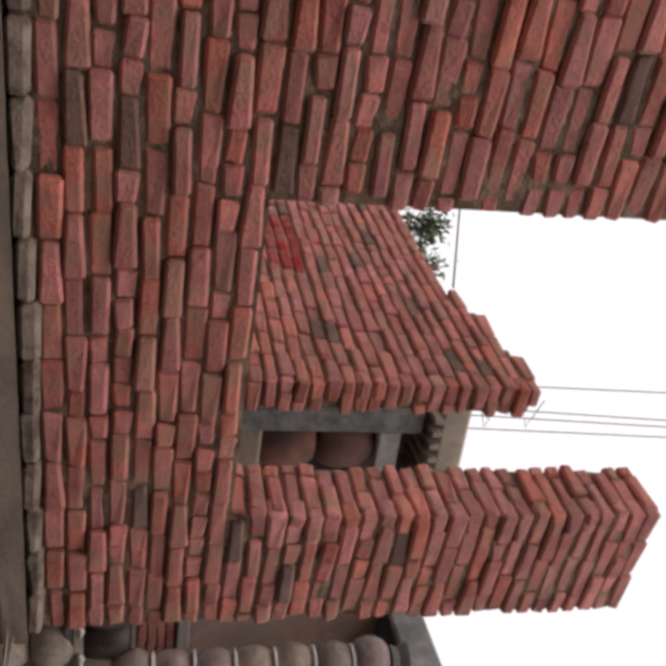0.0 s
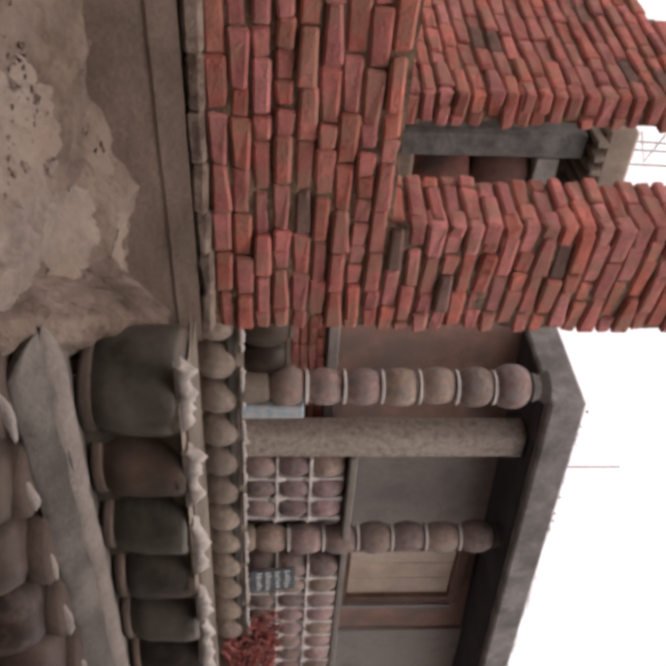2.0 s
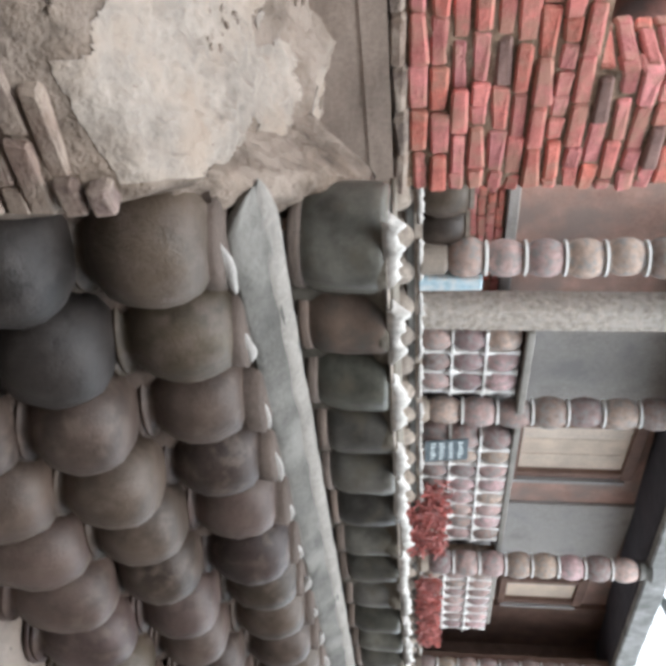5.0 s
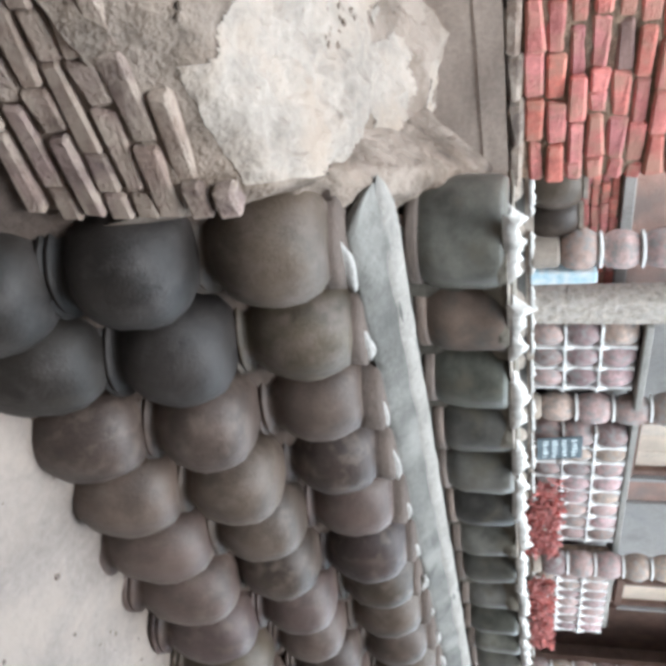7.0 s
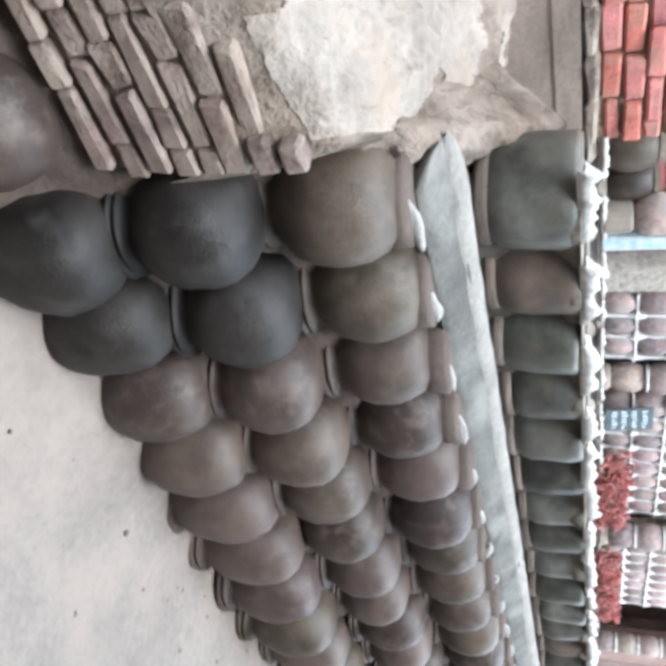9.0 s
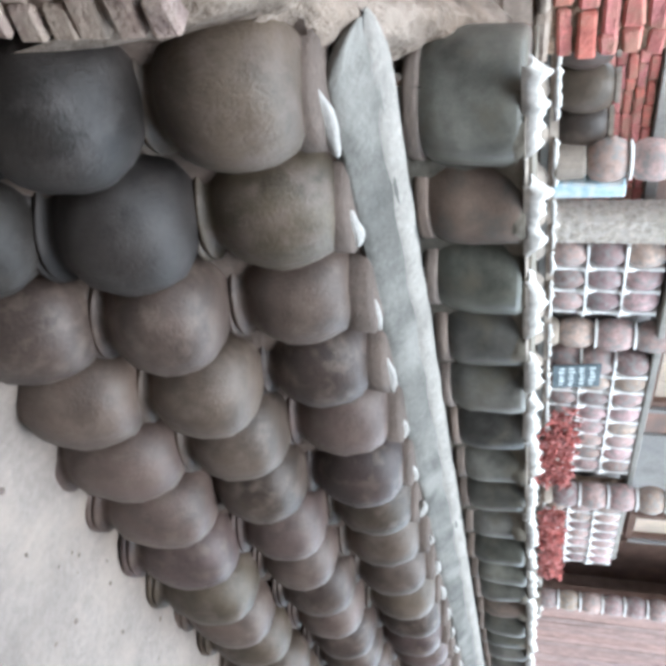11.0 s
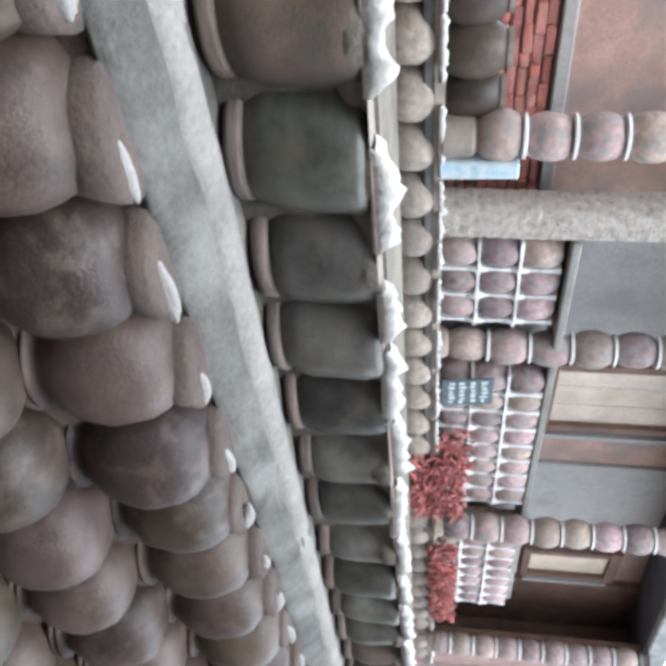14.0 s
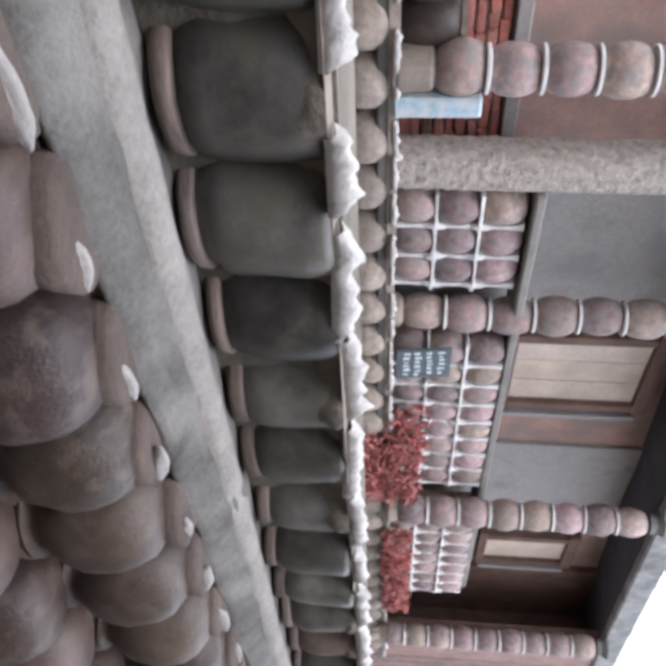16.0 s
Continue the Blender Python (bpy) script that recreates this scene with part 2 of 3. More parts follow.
def ground_point(x, y):
    far = max(0.0, 1 - (abs(x - 2) + abs(y)) / 40)
    return (x, y, ground_z(x, y) + far * rough(x, y, 0, 2.3, 0.03))


def spaced(lo, a, b, hi, n):
    return [lo, lo / 3] + steps(a, b, n) + [hi / 3, hi]


thing("ground", "pale dusty trodden earth beside the pot wall", "ground", kind="structure",
      mesh=mesh_of("ground", sheet(ground_point, spaced(-400, -3, 9, 400, 110), spaced(-400, -3, 2.2, 400, 60)), GROUND, True))

# ---- brick meshes ----
COURSE = 0.0706
brick_rng = random.Random(4)


def brick_mesh(length, depth, mat, bevel=0.010):
    bm = box(bmesh.new(), -length / 2, 0, 0, length / 2, depth, COURSE - 0.0125, bevel, 0.0075, brick_rng)
    return mesh_of("brick", bm, mat)


STRETCH = [brick_mesh(0.188, 0.10, BRICK) for _ in range(6)]
HEADER = [brick_mesh(0.092, 0.10, BRICK) for _ in range(4)]
BURNT = [brick_mesh(0.188, 0.10, DARK_BRICK) for _ in range(2)]
OLD = [brick_mesh(0.188, 0.10, OLD_BRICK, 0.008) for _ in range(5)] + [brick_mesh(0.188, 0.10, MUDDY_RED, 0.008)]
COURSE_OLD = [brick_mesh(0.188, 0.10, DUSTY_BRICK, 0.016) for _ in range(3)]
COURSE_HEAD = [brick_mesh(0.092, 0.10, DUSTY_BRICK, 0.016) for _ in range(4)]
PAINTED = brick_mesh(0.188, 0.10, RED_PAINT, 0.009)
OLD_HEADER = [brick_mesh(0.092, 0.10, OLD_BRICK, 0.009) for _ in range(4)]


def lay(parent, place, length, z0, z1, seed, long, short, top=None, uneven=0.008, course=COURSE, heads=0.12):
    """Courses of bricks on a face: place(s, back, z) gives the pose at s metres along; top(s) its height there."""
    rng = random.Random(seed)
    row = 0
    z = z0
    while z < z1 - 0.03:
        s = -rng.uniform(0.02, 0.18)
        while s < length - 0.02:
            head = rng.random() < (0.55 if row % 4 == 3 else heads)
            w = 0.102 if head else 0.2
            a, b = max(s, 0), min(s + w, length)
            if b - a > 0.045 and (top is None or z + 0.5 * COURSE < top((a + b) / 2)):
                mesh = rng.choice(short if b - a < 0.14 else long)
                if long is STRETCH and b - a >= 0.14 and rng.random() < 0.03:
                    mesh = rng.choice(BURNT)
                base = 0.092 if b - a < 0.14 else 0.188
                m = place((a + b) / 2, rng.uniform(-uneven, uneven), z + rng.uniform(-0.003, 0.003) + 0.011 * noise.noise(((a + b) * 1.1, z * 2.2, seed)))
                m = m @ pose(0, 0, 0, rng.uniform(-2, 2), rng.uniform(-1.6, 1.6), rng.uniform(-1.5, 1.5))
                piece("brick", mesh, parent, m @ Matrix.Diagonal(((b - a - 0.005) / base, 1, rng.uniform(0.93, 1.06) * course / COURSE, 1)))
            s += w
        z += course
        row += 1


def mortar_face(parent, place, length, z0, z1, seed):
    """Uneven mud mortar in the joints: here squeezed out almost flush, there washed back into the wall."""
    def point(u, z):
        deep = 0.0155 + 0.011 * noise.noise((u * 7, z * 16, seed)) + 0.008 * noise.noise((u * 24, z * 40, seed))
        return place(u, max(0.001, deep), z).translation
    part("mortar", sheet(point, steps(0, length, int(length / 0.017)), steps(z0, z1, int((z1 - z0) / 0.0145))), MORTAR, parent, smooth=True)


# ---- pots ----
def pot_profile(r, h):
    """An upturned round-bellied pot: rim below, neck, belly, rounded base above."""
    return [(0.55 * r, 0), (0.82 * r, 0), (0.85 * r, 0.015 * h), (0.85 * r, 0.042 * h), (0.78 * r, 0.052 * h), (0.78 * r, 0.064 * h), (0.82 * r, 0.074 * h), (0.82 * r, 0.10 * h), (0.69 * r, 0.115 * h), (0.68 * r, 0.16 * h),
            (0.76 * r, 0.21 * h), (0.90 * r, 0.31 * h), (0.975 * r, 0.44 * h), (1.0 * r, 0.56 * h), (0.975 * r, 0.68 * h), (0.89 * r, 0.8 * h), (0.75 * r, 0.9 * h), (0.54 * r, 0.965 * h), (0.28 * r, 0.99 * h), (0.05 * r, h)]


def jar_profile(r, h):
    return [(0.70 * r, 0), (0.84 * r, 0.01 * h), (0.85 * r, 0.13 * h), (0.88 * r, 0.17 * h), (0.94 * r, 0.22 * h), (0.985 * r, 0.32 * h), (1.0 * r, 0.48 * h),
            (1.0 * r, 0.8 * h), (0.985 * r, 0.93 * h), (0.93 * r, 0.99 * h), (0.4 * r, h)]


def round_profile(r, h):
    return [(0.52 * r, 0), (0.72 * r, 0.04 * h), (0.88 * r, 0.16 * h), (0.98 * r, 0.34 * h), (r, 0.5 * h), (0.97 * r, 0.66 * h), (0.86 * r, 0.82 * h), (0.72 * r, 0.93 * h), (0.62 * r, 0.97 * h), (0.5 * r, h)]


POTS = [mesh_of("pot", lathe(pot_profile(0.5, 1), 32, 0.05, k), POT, True) for k in range(5)]
SMOKED = [mesh_of("pot", lathe(pot_profile(0.5, 1), 32, 0.05, k + 5), SMOKED_POT, True) for k in range(2)]
BROWN_JARS = [mesh_of("jar", lathe(jar_profile(0.5, 1), 32, 0.04, 4), BROWN_JAR, True)]
JARS = [mesh_of("jar", lathe(jar_profile(0.5, 1), 32, 0.04, k + 9), JAR, True) for k in range(3)]
RIM_LIP = mesh_of("rim", lathe([(0.40, 0), (0.50, 0), (0.515, 0.2), (0.515, 0.75), (0.50, 1), (0.40, 1)], 32, 0.03), RIM, True)
ROUND = [mesh_of("pot", lathe(round_profile(0.5, 1), 24, 0.04, k + 20), PINK_POT, True) for k in range(4)]
TAN = [mesh_of("pot", lathe(round_profile(0.5, 1), 24, 0.04, k + 30), TAN_POT, True) for k in range(3)]


def sized(w, h):
    return Matrix.Diagonal((w, w, h, 1))

# ---- brick wall, plinth and pillar ----
low_top = 1.385 + 10 * COURSE
wall_back = boxed(-3.0, 0.022, low_top - 0.02, 0.68, 0.32, 4.6)
tall_wall = thing("wall_west", "tall wall of rough red bricks in mud mortar", "wall", on_wall(0), kind="structure", mesh=mesh_of("wall_west", leaning(wall_back), MORTAR))
low_wall = thing("wall_low", "low red brick wall with uneven mud joints", "wall", on_wall(0), kind="structure",
                 mesh=mesh_of("wall_low", boxed(-3.0, 0.022, 1.41, 2.425, 0.30, low_top - 0.02), MORTAR))
pillar = thing("brick_pillar", "free-standing square pillar of red bricks", "pillar", on_wall(0),
               mesh=mesh_of("brick_pillar", boxed(1.892, 0.022, low_top - 0.02, 2.425, 0.30, 3.84, 0.02), MORTAR))
plinth = thing("plinth", "smooth mud-rendered plinth under the brick wall", "plinth", on_wall(0), kind="structure",
               mesh=mesh_of("plinth", sheet(lambda u, v: (u, -0.035 - 0.03 * max(0, 1.38 - v) - (0.006 if v > 1.296 + 0.006 * noise.noise((u * 4, 0, 0)) else 0) + rough(u, v, 0, 3, 0.012), v), steps(-3, 2.46, 140), steps(0.0, 1.18, 20) + steps(1.195, 1.388, 32)), BAND, True))
thing("plinth_core", "earth core of the plinth", "plinth", on_wall(0), kind="structure",
      mesh=mesh_of("plinth_core", boxed(-3, 0.02, 0, 2.44, 0.36, 1.40), MORTAR))

# ---- sloping mud bank and the old brick pier in front of the plinth ----
PIER_Y, PIER_X = 1.12, 1.33


def bank_point(u, v):
    end = 1.335 + 1.0 * min(v, 0.35) + 1.8 * max(0, min(v, 0.8) - 0.35) + 0.02 * noise.noise((v * 9, 0, 4))
    x = -2.0 + u * (end + 2.0)
    edge = PIER_Y + 0.012 + 0.03 * noise.noise((x * 3, 1.7, 0)) + 0.014 * noise.noise((x * 15, 1.7, 0))
    y = edge + v * (2.45 + SLOPE * x - edge)
    low = 0.88 + 0.085 * max(-0.3, min(1, (x - 0.9) / 0.43))
    z = low + (1.165 - low) * v ** 0.9 + rough(x, y, 0.4, 3.2, 0.045) * min(1, 4 * v + 0.2) + rough(x, y, 5, 8, 0.016) + rough(x, y, 2, 22, 0.008) + rough(x, y, 7, 50, 0.005)
    z += 0.03 * max(0, min(1, (x - 1.35) / 0.3)) * max(0, min(1, (v - 0.2) * 4))
    z -= 0.22 * max(0, (u - 0.975) / 0.025) ** 2 + 0.16 * max(0, 1 - v / 0.055) ** 2
    return (x, y, z)


thing("mud_bank", "sloping bank of cracked mud plaster with pale patches", "mud bank", kind="structure",
      mesh=mesh_of("mud_bank", sheet(bank_point, steps(0, 1, 260), steps(0, 1, 110)), MUD, True))
# pale dried plaster that still clings to the bank
patch = sheet(lambda u, v: Vector(bank_point(u, v)) + Vector((0, -0.001, 0.004)), steps(0.5, 0.975, 230), steps(0.025, 0.96, 150))
PATCHES = ((1.22, 1.52, 0.30, 0.44), (0.86, 1.62, 0.22, 0.2), (1.88, 2.16, 0.17, 0.17), (1.2, 1.175, 0.22, 0.075), (0.55, 1.5, 0.25, 0.16), (1.55, 1.9, 0.12, 0.2))
bare = []
for f in patch.faces:
    c = f.calc_center_median()
    reach = min(math.hypot((c.x - px) / rx, (c.y - py) / ry) for px, py, rx, ry in PATCHES)
    if reach + 0.30 * noise.noise((c.x * 6, c.y * 5, 1.1)) + 0.24 * noise.noise((c.x * 21, c.y * 18, 5)) > 1:
        bare.append(f)
bmesh.ops.delete(patch, geom=bare, context="FACES")
thing("plaster_patches", "pale dried plaster flaking off the mud bank", "plaster", kind="structure", mesh=mesh_of("plaster_patches", patch, PALE_MUD, True))
pier = thing("brick_pier", "old pier of crumbling muddy bricks", "brick pier", mesh=mesh_of("brick_pier", boxed(-2.0, PIER_Y + 0.02, 0.43, PIER_X - 0.02, 2.2, 0.80, 0.02), PIER_MUD))

# ---- stacked pot wall ----
POT_STEP = 0.304
# rim height, body height, first pot, line in plan, width
POT_ROWS = ((0.07, 0.38, 0.22, 1.09, 0.32), (0.42, 0.315, 1.487, 1.19, 0.325), (0.70, 0.325, 1.574, 1.33, 0.325))
SOOTY = {(0, 4), (0, 5), (1, 0), (1, 1)}
# the core box behind the pots is near-black
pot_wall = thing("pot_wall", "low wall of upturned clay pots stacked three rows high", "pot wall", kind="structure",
                 mesh=mesh_of("pot_wall", boxed(1.75, 1.48, -0.3, 13.0, 2.0, 1.02), CORE_DARK))


def packing_point(u, z):
    z *= 0.5 + 0.5 * max(0, min(1, (u - 1.36) / 0.1))
    y = min(1.375, 1.085 + 0.485 * (max(z, 0.2) - 0.33)) - 0.02 * max(0, min(2.5, u - 1.8)) * (1 - z)
    return (u, y + 0.018 * noise.noise((u * 5, z * 6, 0)) + 0.008 * noise.noise((u * 19, z * 19, 4)), z)


part("packing", sheet(packing_point, steps(0.2, 13, 640), steps(0.0, 1.03, 42)), FILL, pot_wall, "brown clay packing between the pots", smooth=True)
rng = random.Random(11)


def pad_bm(seed):
    """A pad of clay pressed between a pot's dome and the ledge."""
    return lathe([(0.06, 0.0), (0.10, 0.02), (0.122, 0.06), (0.132, 0.11), (0.134, 0.155), (0.10, 0.165)], 24, 0.12, seed)


PADS = [mesh_of("clay_pad", pad_bm(k + 2.5), FILL, True) for k in range(4)]
for row, (lo, tall, start, line, wide) in enumerate(POT_ROWS):
    for k in range(int((12.6 - start) / POT_STEP)):
        x = start + k * POT_STEP + rng.uniform(-0.012, 0.012)
        m = pose(x, line - (0.045, 0.012, 0)[row] * max(0, min(2.5, x - 1.8)) + rng.uniform(-0.012, 0.012), lo + rng.uniform(-0.008, 0.008), rng.uniform(-5, 5), rng.uniform(-5, 5), rng.uniform(0, 360))
        mesh = rng.choice(SMOKED if (row, k) in SOOTY else POTS)
        piece("pot", mesh, pot_wall, m @ sized(wide * rng.uniform(0.96, 1.04), tall * rng.uniform(0.97, 1.03)))
        if row == 2:
            piece("clay_pad", rng.choice(PADS), pot_wall, pose(x + 0.05, line + 0.066, 0.90, 0, 0, rng.uniform(0, 360)) @ Matrix.Diagonal((1, 1, rng.uniform(0.84, 0.95), 1)))

# ---- cement ledge over the pots ----
LEDGE = [(1.60, 1.02), (1.42, 1.025), (1.375, 1.03), (1.362, 1.045), (1.37, 1.065), (1.432, 1.118), (1.445, 1.132), (1.488, 1.148), (1.50, 1.135), (1.52, 1.125), (1.60, 1.125)]


def ledge_point(u, v):
    k = min(int(v), len(LEDGE) - 2)
    f = v - k
    y = LEDGE[k][0] * (1 - f) + LEDGE[k + 1][0] * f
    z = LEDGE[k][1] * (1 - f) + LEDGE[k + 1][1] * f
    wave = 0.016 * noise.noise((u * 2.1, 0, 0)) + (0.018 * noise.noise((u * 6, 0, 3)) if v < 4.5 else 0.006 * noise.noise((u * 5, 0, 8)))
    tip = max(0.02, min(1, (u - 1.52) / 0.09)) ** 0.6
    y, z = 1.462 + (y - 1.462) * tip, 1.11 + (z - 1.11) * tip
    return (u, y + wave, z + 0.008 * noise.noise((u * 5, v * 1.5, 9)))


thing("cement_ledge", "sloping grey cement ledge on top of the stacked pots", "ledge", kind="structure",
      mesh=mesh_of("cement_ledge", sheet(ledge_point, steps(1.522, 1.66, 14) + steps(1.69, 12.8, 370), steps(0, len(LEDGE) - 1.001, 27)), CONCRETE, True))


def chip_bm(seed):
    bm = bmesh.new()
    bmesh.ops.create_icosphere(bm, subdivisions=3, radius=0.5)
    for v in bm.verts:
        v.co *= 1 + 0.3 * noise.noise(v.co * 2.2 + Vector((seed, 0, 0))) + 0.12 * noise.noise(v.co * 6 + Vector((seed, 3, 0)))
    return bm


CHIPS = [mesh_of("lime_daub", chip_bm(k), DAUB, True) for k in range(4)]


def star_bm(seed):
    """A four-pointed daub of lime that fills the gap between four pots."""
    bm = bmesh.new()
    rings = []
    for y in (0.5, -0.5):
        ring = []
        for k in range(16):
            a = k * math.pi / 8
            r = (0.56, 0.30, 0.20, 0.30)[k % 4] * (1 + 0.25 * noise.noise((k * 1.7, seed, 0)))
            ring.append(bm.verts.new((r * math.cos(a), y, r * math.sin(a))))
        rings.append(ring)
    for k in range(16):
        bm.faces.new((rings[0][k], rings[0][(k + 1) % 16], rings[1][(k + 1) % 16], rings[1][k]))
    top = bm.verts.new((0, -0.75, 0))
    for k in range(16):
        bm.faces.new((rings[1][k], rings[1][(k + 1) % 16], top))
    bmesh.ops.recalc_face_normals(bm, faces=bm.faces)
    return bm


BRIGHT_CHIPS = [mesh_of("lime_daub", star_bm(k + 7), LIME, True) for k in range(3)]
daubs = thing("lime_daubs", "white lime daubs between the pots and the cement ledge", "lime daubs", kind="structure", mesh=mesh_of("lime_daubs", boxed(1.5, 1.44, 0.985, 12.6, 1.5, 1.0), WHITE))
x = 1.66
while x < 12.5:
    piece("lime_daub", rng.choice(CHIPS), daubs, pose(x, 1.32, 1.047, rng.uniform(-15, 15), rng.uniform(-8, 8), rng.uniform(-6, 6)) @ Matrix.Diagonal((0.15 * rng.uniform(0.75, 1.15), 0.03, 0.037 * rng.uniform(0.8, 1.2), 1)))
    x += POT_STEP


BEAD_LINE = [(1.426, 1.108), (1.436, 1.128), (1.455, 1.144), (1.488, 1.151), (1.508, 1.138), (1.514, 1.11)]


def bead_point(u, v):
    """The rounded upper lip of the ledge; its highlight is put into the pale colour."""
    k = min(int(v), len(BEAD_LINE) - 2)
    y, z = (a + (b - a) * (v - k) for a, b in zip(BEAD_LINE[k], BEAD_LINE[k + 1]))
    tip = max(0.02, min(1, (u - 1.51) / 0.11)) ** 0.6
    y, z = 1.468 + (y - 1.468) * tip, 1.118 + (z - 1.118) * tip
    return (u, y + 0.016 * noise.noise((u * 2.1, 0, 0)) + 0.005 * noise.noise((u * 5, v * 0.3, 8)), z + 0.004 * noise.noise((u * 9, v, 5)))


thing("cement_bead", "upper lip of the ledge below the jars, painted pale as its highlight", "cement bead", kind="structure",
      mesh=mesh_of("cement_bead", sheet(bead_point, steps(1.512, 12.8, 420), steps(0, len(BEAD_LINE) - 1.001, 12)), BEAD, True))

# ---- dark jars on the ledge ----
jar_row = thing("jar_row", "row of upturned dark glazed jars bedded on the ledge", "jar row", kind="structure", mesh=mesh_of("jar_row", boxed(2.05, 1.72, 1.0, 12.8, 1.95, 1.40), MORTAR))
for k in range(37):
    w = 0.328 * rng.uniform(0.985, 1.025)
    mesh = BROWN_JARS[0] if k in (1, 12, 19) else rng.choice(JARS)
    jar = piece("jar", mesh, jar_row, pose(1.915 + 0.2845 * k + rng.uniform(-0.008, 0.008), 1.695 + rng.uniform(-0.008, 0.008), 1.135, rng.uniform(-3, 3), rng.uniform(-3, 3), rng.uniform(0, 360)) @ sized(w, 0.275 * rng.uniform(0.98, 1.03)))
    piece("rim", RIM_LIP, jar, pose(0, 0, 0.01) @ Matrix.Diagonal((0.885, 0.885, rng.uniform(0.11, 0.15), 1)))


def band_point(u, v):
    """Mud mortar smeared along the jars' shoulders, bulging over each and sinking between them."""
    bulge = 0.026 * math.cos(2 * math.pi * (u - 1.915) / 0.2845)
    z = 1.335 + 0.03 * noise.noise((u * 3.3, 0, 1)) + 0.014 * noise.noise((u * 13, 0, 6))
    z += (1.412 - z) * v
    return (u, 1.558 - bulge + 0.03 * (1 - v) ** 3 + 0.012 * noise.noise((u * 7, v * 2, 3)), z)


thing("mortar_band", "olive-brown mud mortar smeared over the jars' shoulders", "mortar band", kind="structure",
      mesh=mesh_of("mortar_band", sheet(band_point, steps(1.80, 12.5, 620), steps(0, 1, 8)), BAND_MUD, True))
thing("jar_packing", "dark mud packing between the jars", "mortar band", kind="structure",
      mesh=mesh_of("jar_packing", sheet(lambda u, v: (u, 1.605 + 0.012 * noise.noise((u * 11, v * 5, 2)), 1.12 + 0.29 * v), steps(1.80, 12.5, 400), steps(0, 1, 6)), JAR_MUD, True))

thing("capping_bed", "thin lime mortar bed on top of the jars", "mortar bed", kind="structure",
      mesh=mesh_of("capping_bed", sheet(lambda u, v: (u, 1.545 + 0.4 * v + 0.012 * noise.noise((u * 5, 0, 0)), 1.412 + 0.012 * math.sin(math.pi * v)), steps(1.85, 12.8, 300), steps(0, 1, 6)), TAN_POT))
capping = thing("lime_capping", "broken white lime capping on top of the jars", "lime capping", kind="structure",
                mesh=mesh_of("lime_capping", boxed(1.9, 1.60, 1.405, 12.8, 1.95, 1.425), BAND_MUD))


def capping_chunk(length, seed):
    """One broken lump of the lime capping, with a ragged upper edge."""
    bm = sheet(lambda u, v: (u * length,
                             (0.03, 0.0, -0.004, 0.012, 0.045)[v] + 0.006 * noise.noise((u * 9, v, seed)),
                             (0.0, 0.002, 0.035, 0.05 + 0.03 * max(-0.6, noise.noise((u * length * 22, 1, seed))) + 0.014 * max(0, noise.noise((u * length * 60, 7, seed))), 0.035)[v]
                             * min(1, 0.45 + 6 * u, 0.45 + 6 * (1 - u))), steps(0, 1, 44), [0, 1, 2, 3, 4])
    return mesh_of("lime_lump", bm, WHITE, True)


x, k = 1.72, 0
while x < 12.6:
    long = rng.uniform(0.16, 0.36)
    piece("lime_lump", capping_chunk(long, k * 3.7), capping, pose(x, 1.55 + rng.uniform(-0.014, 0.014), 1.405, rng.uniform(-4, 4), rng.uniform(-2, 2), rng.uniform(-2.5, 2.5)))
    x += long + rng.choice((0.01, 0.03, 0.05, 0.08, 0.11))
    k += 1

# ---- porch ----
FLOOR = 1.47


def roof_z(x):
    return 3.70 + 0.05 * (x - 4.45)


thing("porch_floor", "cement porch floor with a whitewashed edge", "floor", kind="structure", mesh=mesh_of("porch_floor", boxed(3.0, 4.12, 1.36, 13.6, 6.0, FLOOR - 0.02, 0.01), CONCRETE))
thing("porch_base", "earth base wall below the porch", "wall", kind="structure", mesh=mesh_of("porch_base", boxed(3.0, 4.25, -1.0, 13.6, 6.0, 1.36), PLASTER_BACK))
edge = thing("porch_edge", "rough broken white lime edge of the porch floor", "lime edge", kind="structure", mesh=mesh_of("porch_edge", boxed(3.0, 4.112, 1.42, 13.4, 4.13, 1.475), TAN_POT))
LUMPS = [capping_chunk(0.2 + 0.05 * (k % 3), 90 + k * 2.3) for k in range(8)]
x = 3.05
while x < 13.2:
    piece("lime_lump", rng.choice(LUMPS), edge, pose(x, 4.095 + rng.uniform(-0.01, 0.006), 1.442, 0, rng.uniform(-2, 2), rng.uniform(-3, 3)) @ Matrix.Diagonal((1, 1, rng.uniform(0.6, 0.95), 1)))
    x += rng.choice((0.2, 0.24, 0.27, 0.33))
base_row = thing("porch_pot_row", "row of tan clay pots under the porch edge", "pot row", kind="structure", mesh=mesh_of("porch_pot_row", boxed(3.0, 4.2, 0.4, 13.4, 4.26, 1.37), MORTAR))
x = 3.1
while x < 13.2:
    w = 0.37 * rng.uniform(0.96, 1.04)
    for z in (0.87, 1.15):
        piece("pot", rng.choice(TAN), base_row, pose(x + rng.uniform(-0.01, 0.01), 4.08 + w / 2 - 0.02, z, 0, 0, rng.uniform(0, 360)) @ sized(w, 0.285))
    x += 0.355


def disc(r, h):
    return lathe([(0.8 * r, 0), (r, 0.2 * h), (r, 0.8 * h), (0.8 * r, h)], 24, 0.04)


RING = mesh_of("mortar_ring", disc(0.5, 1), LIME, False)


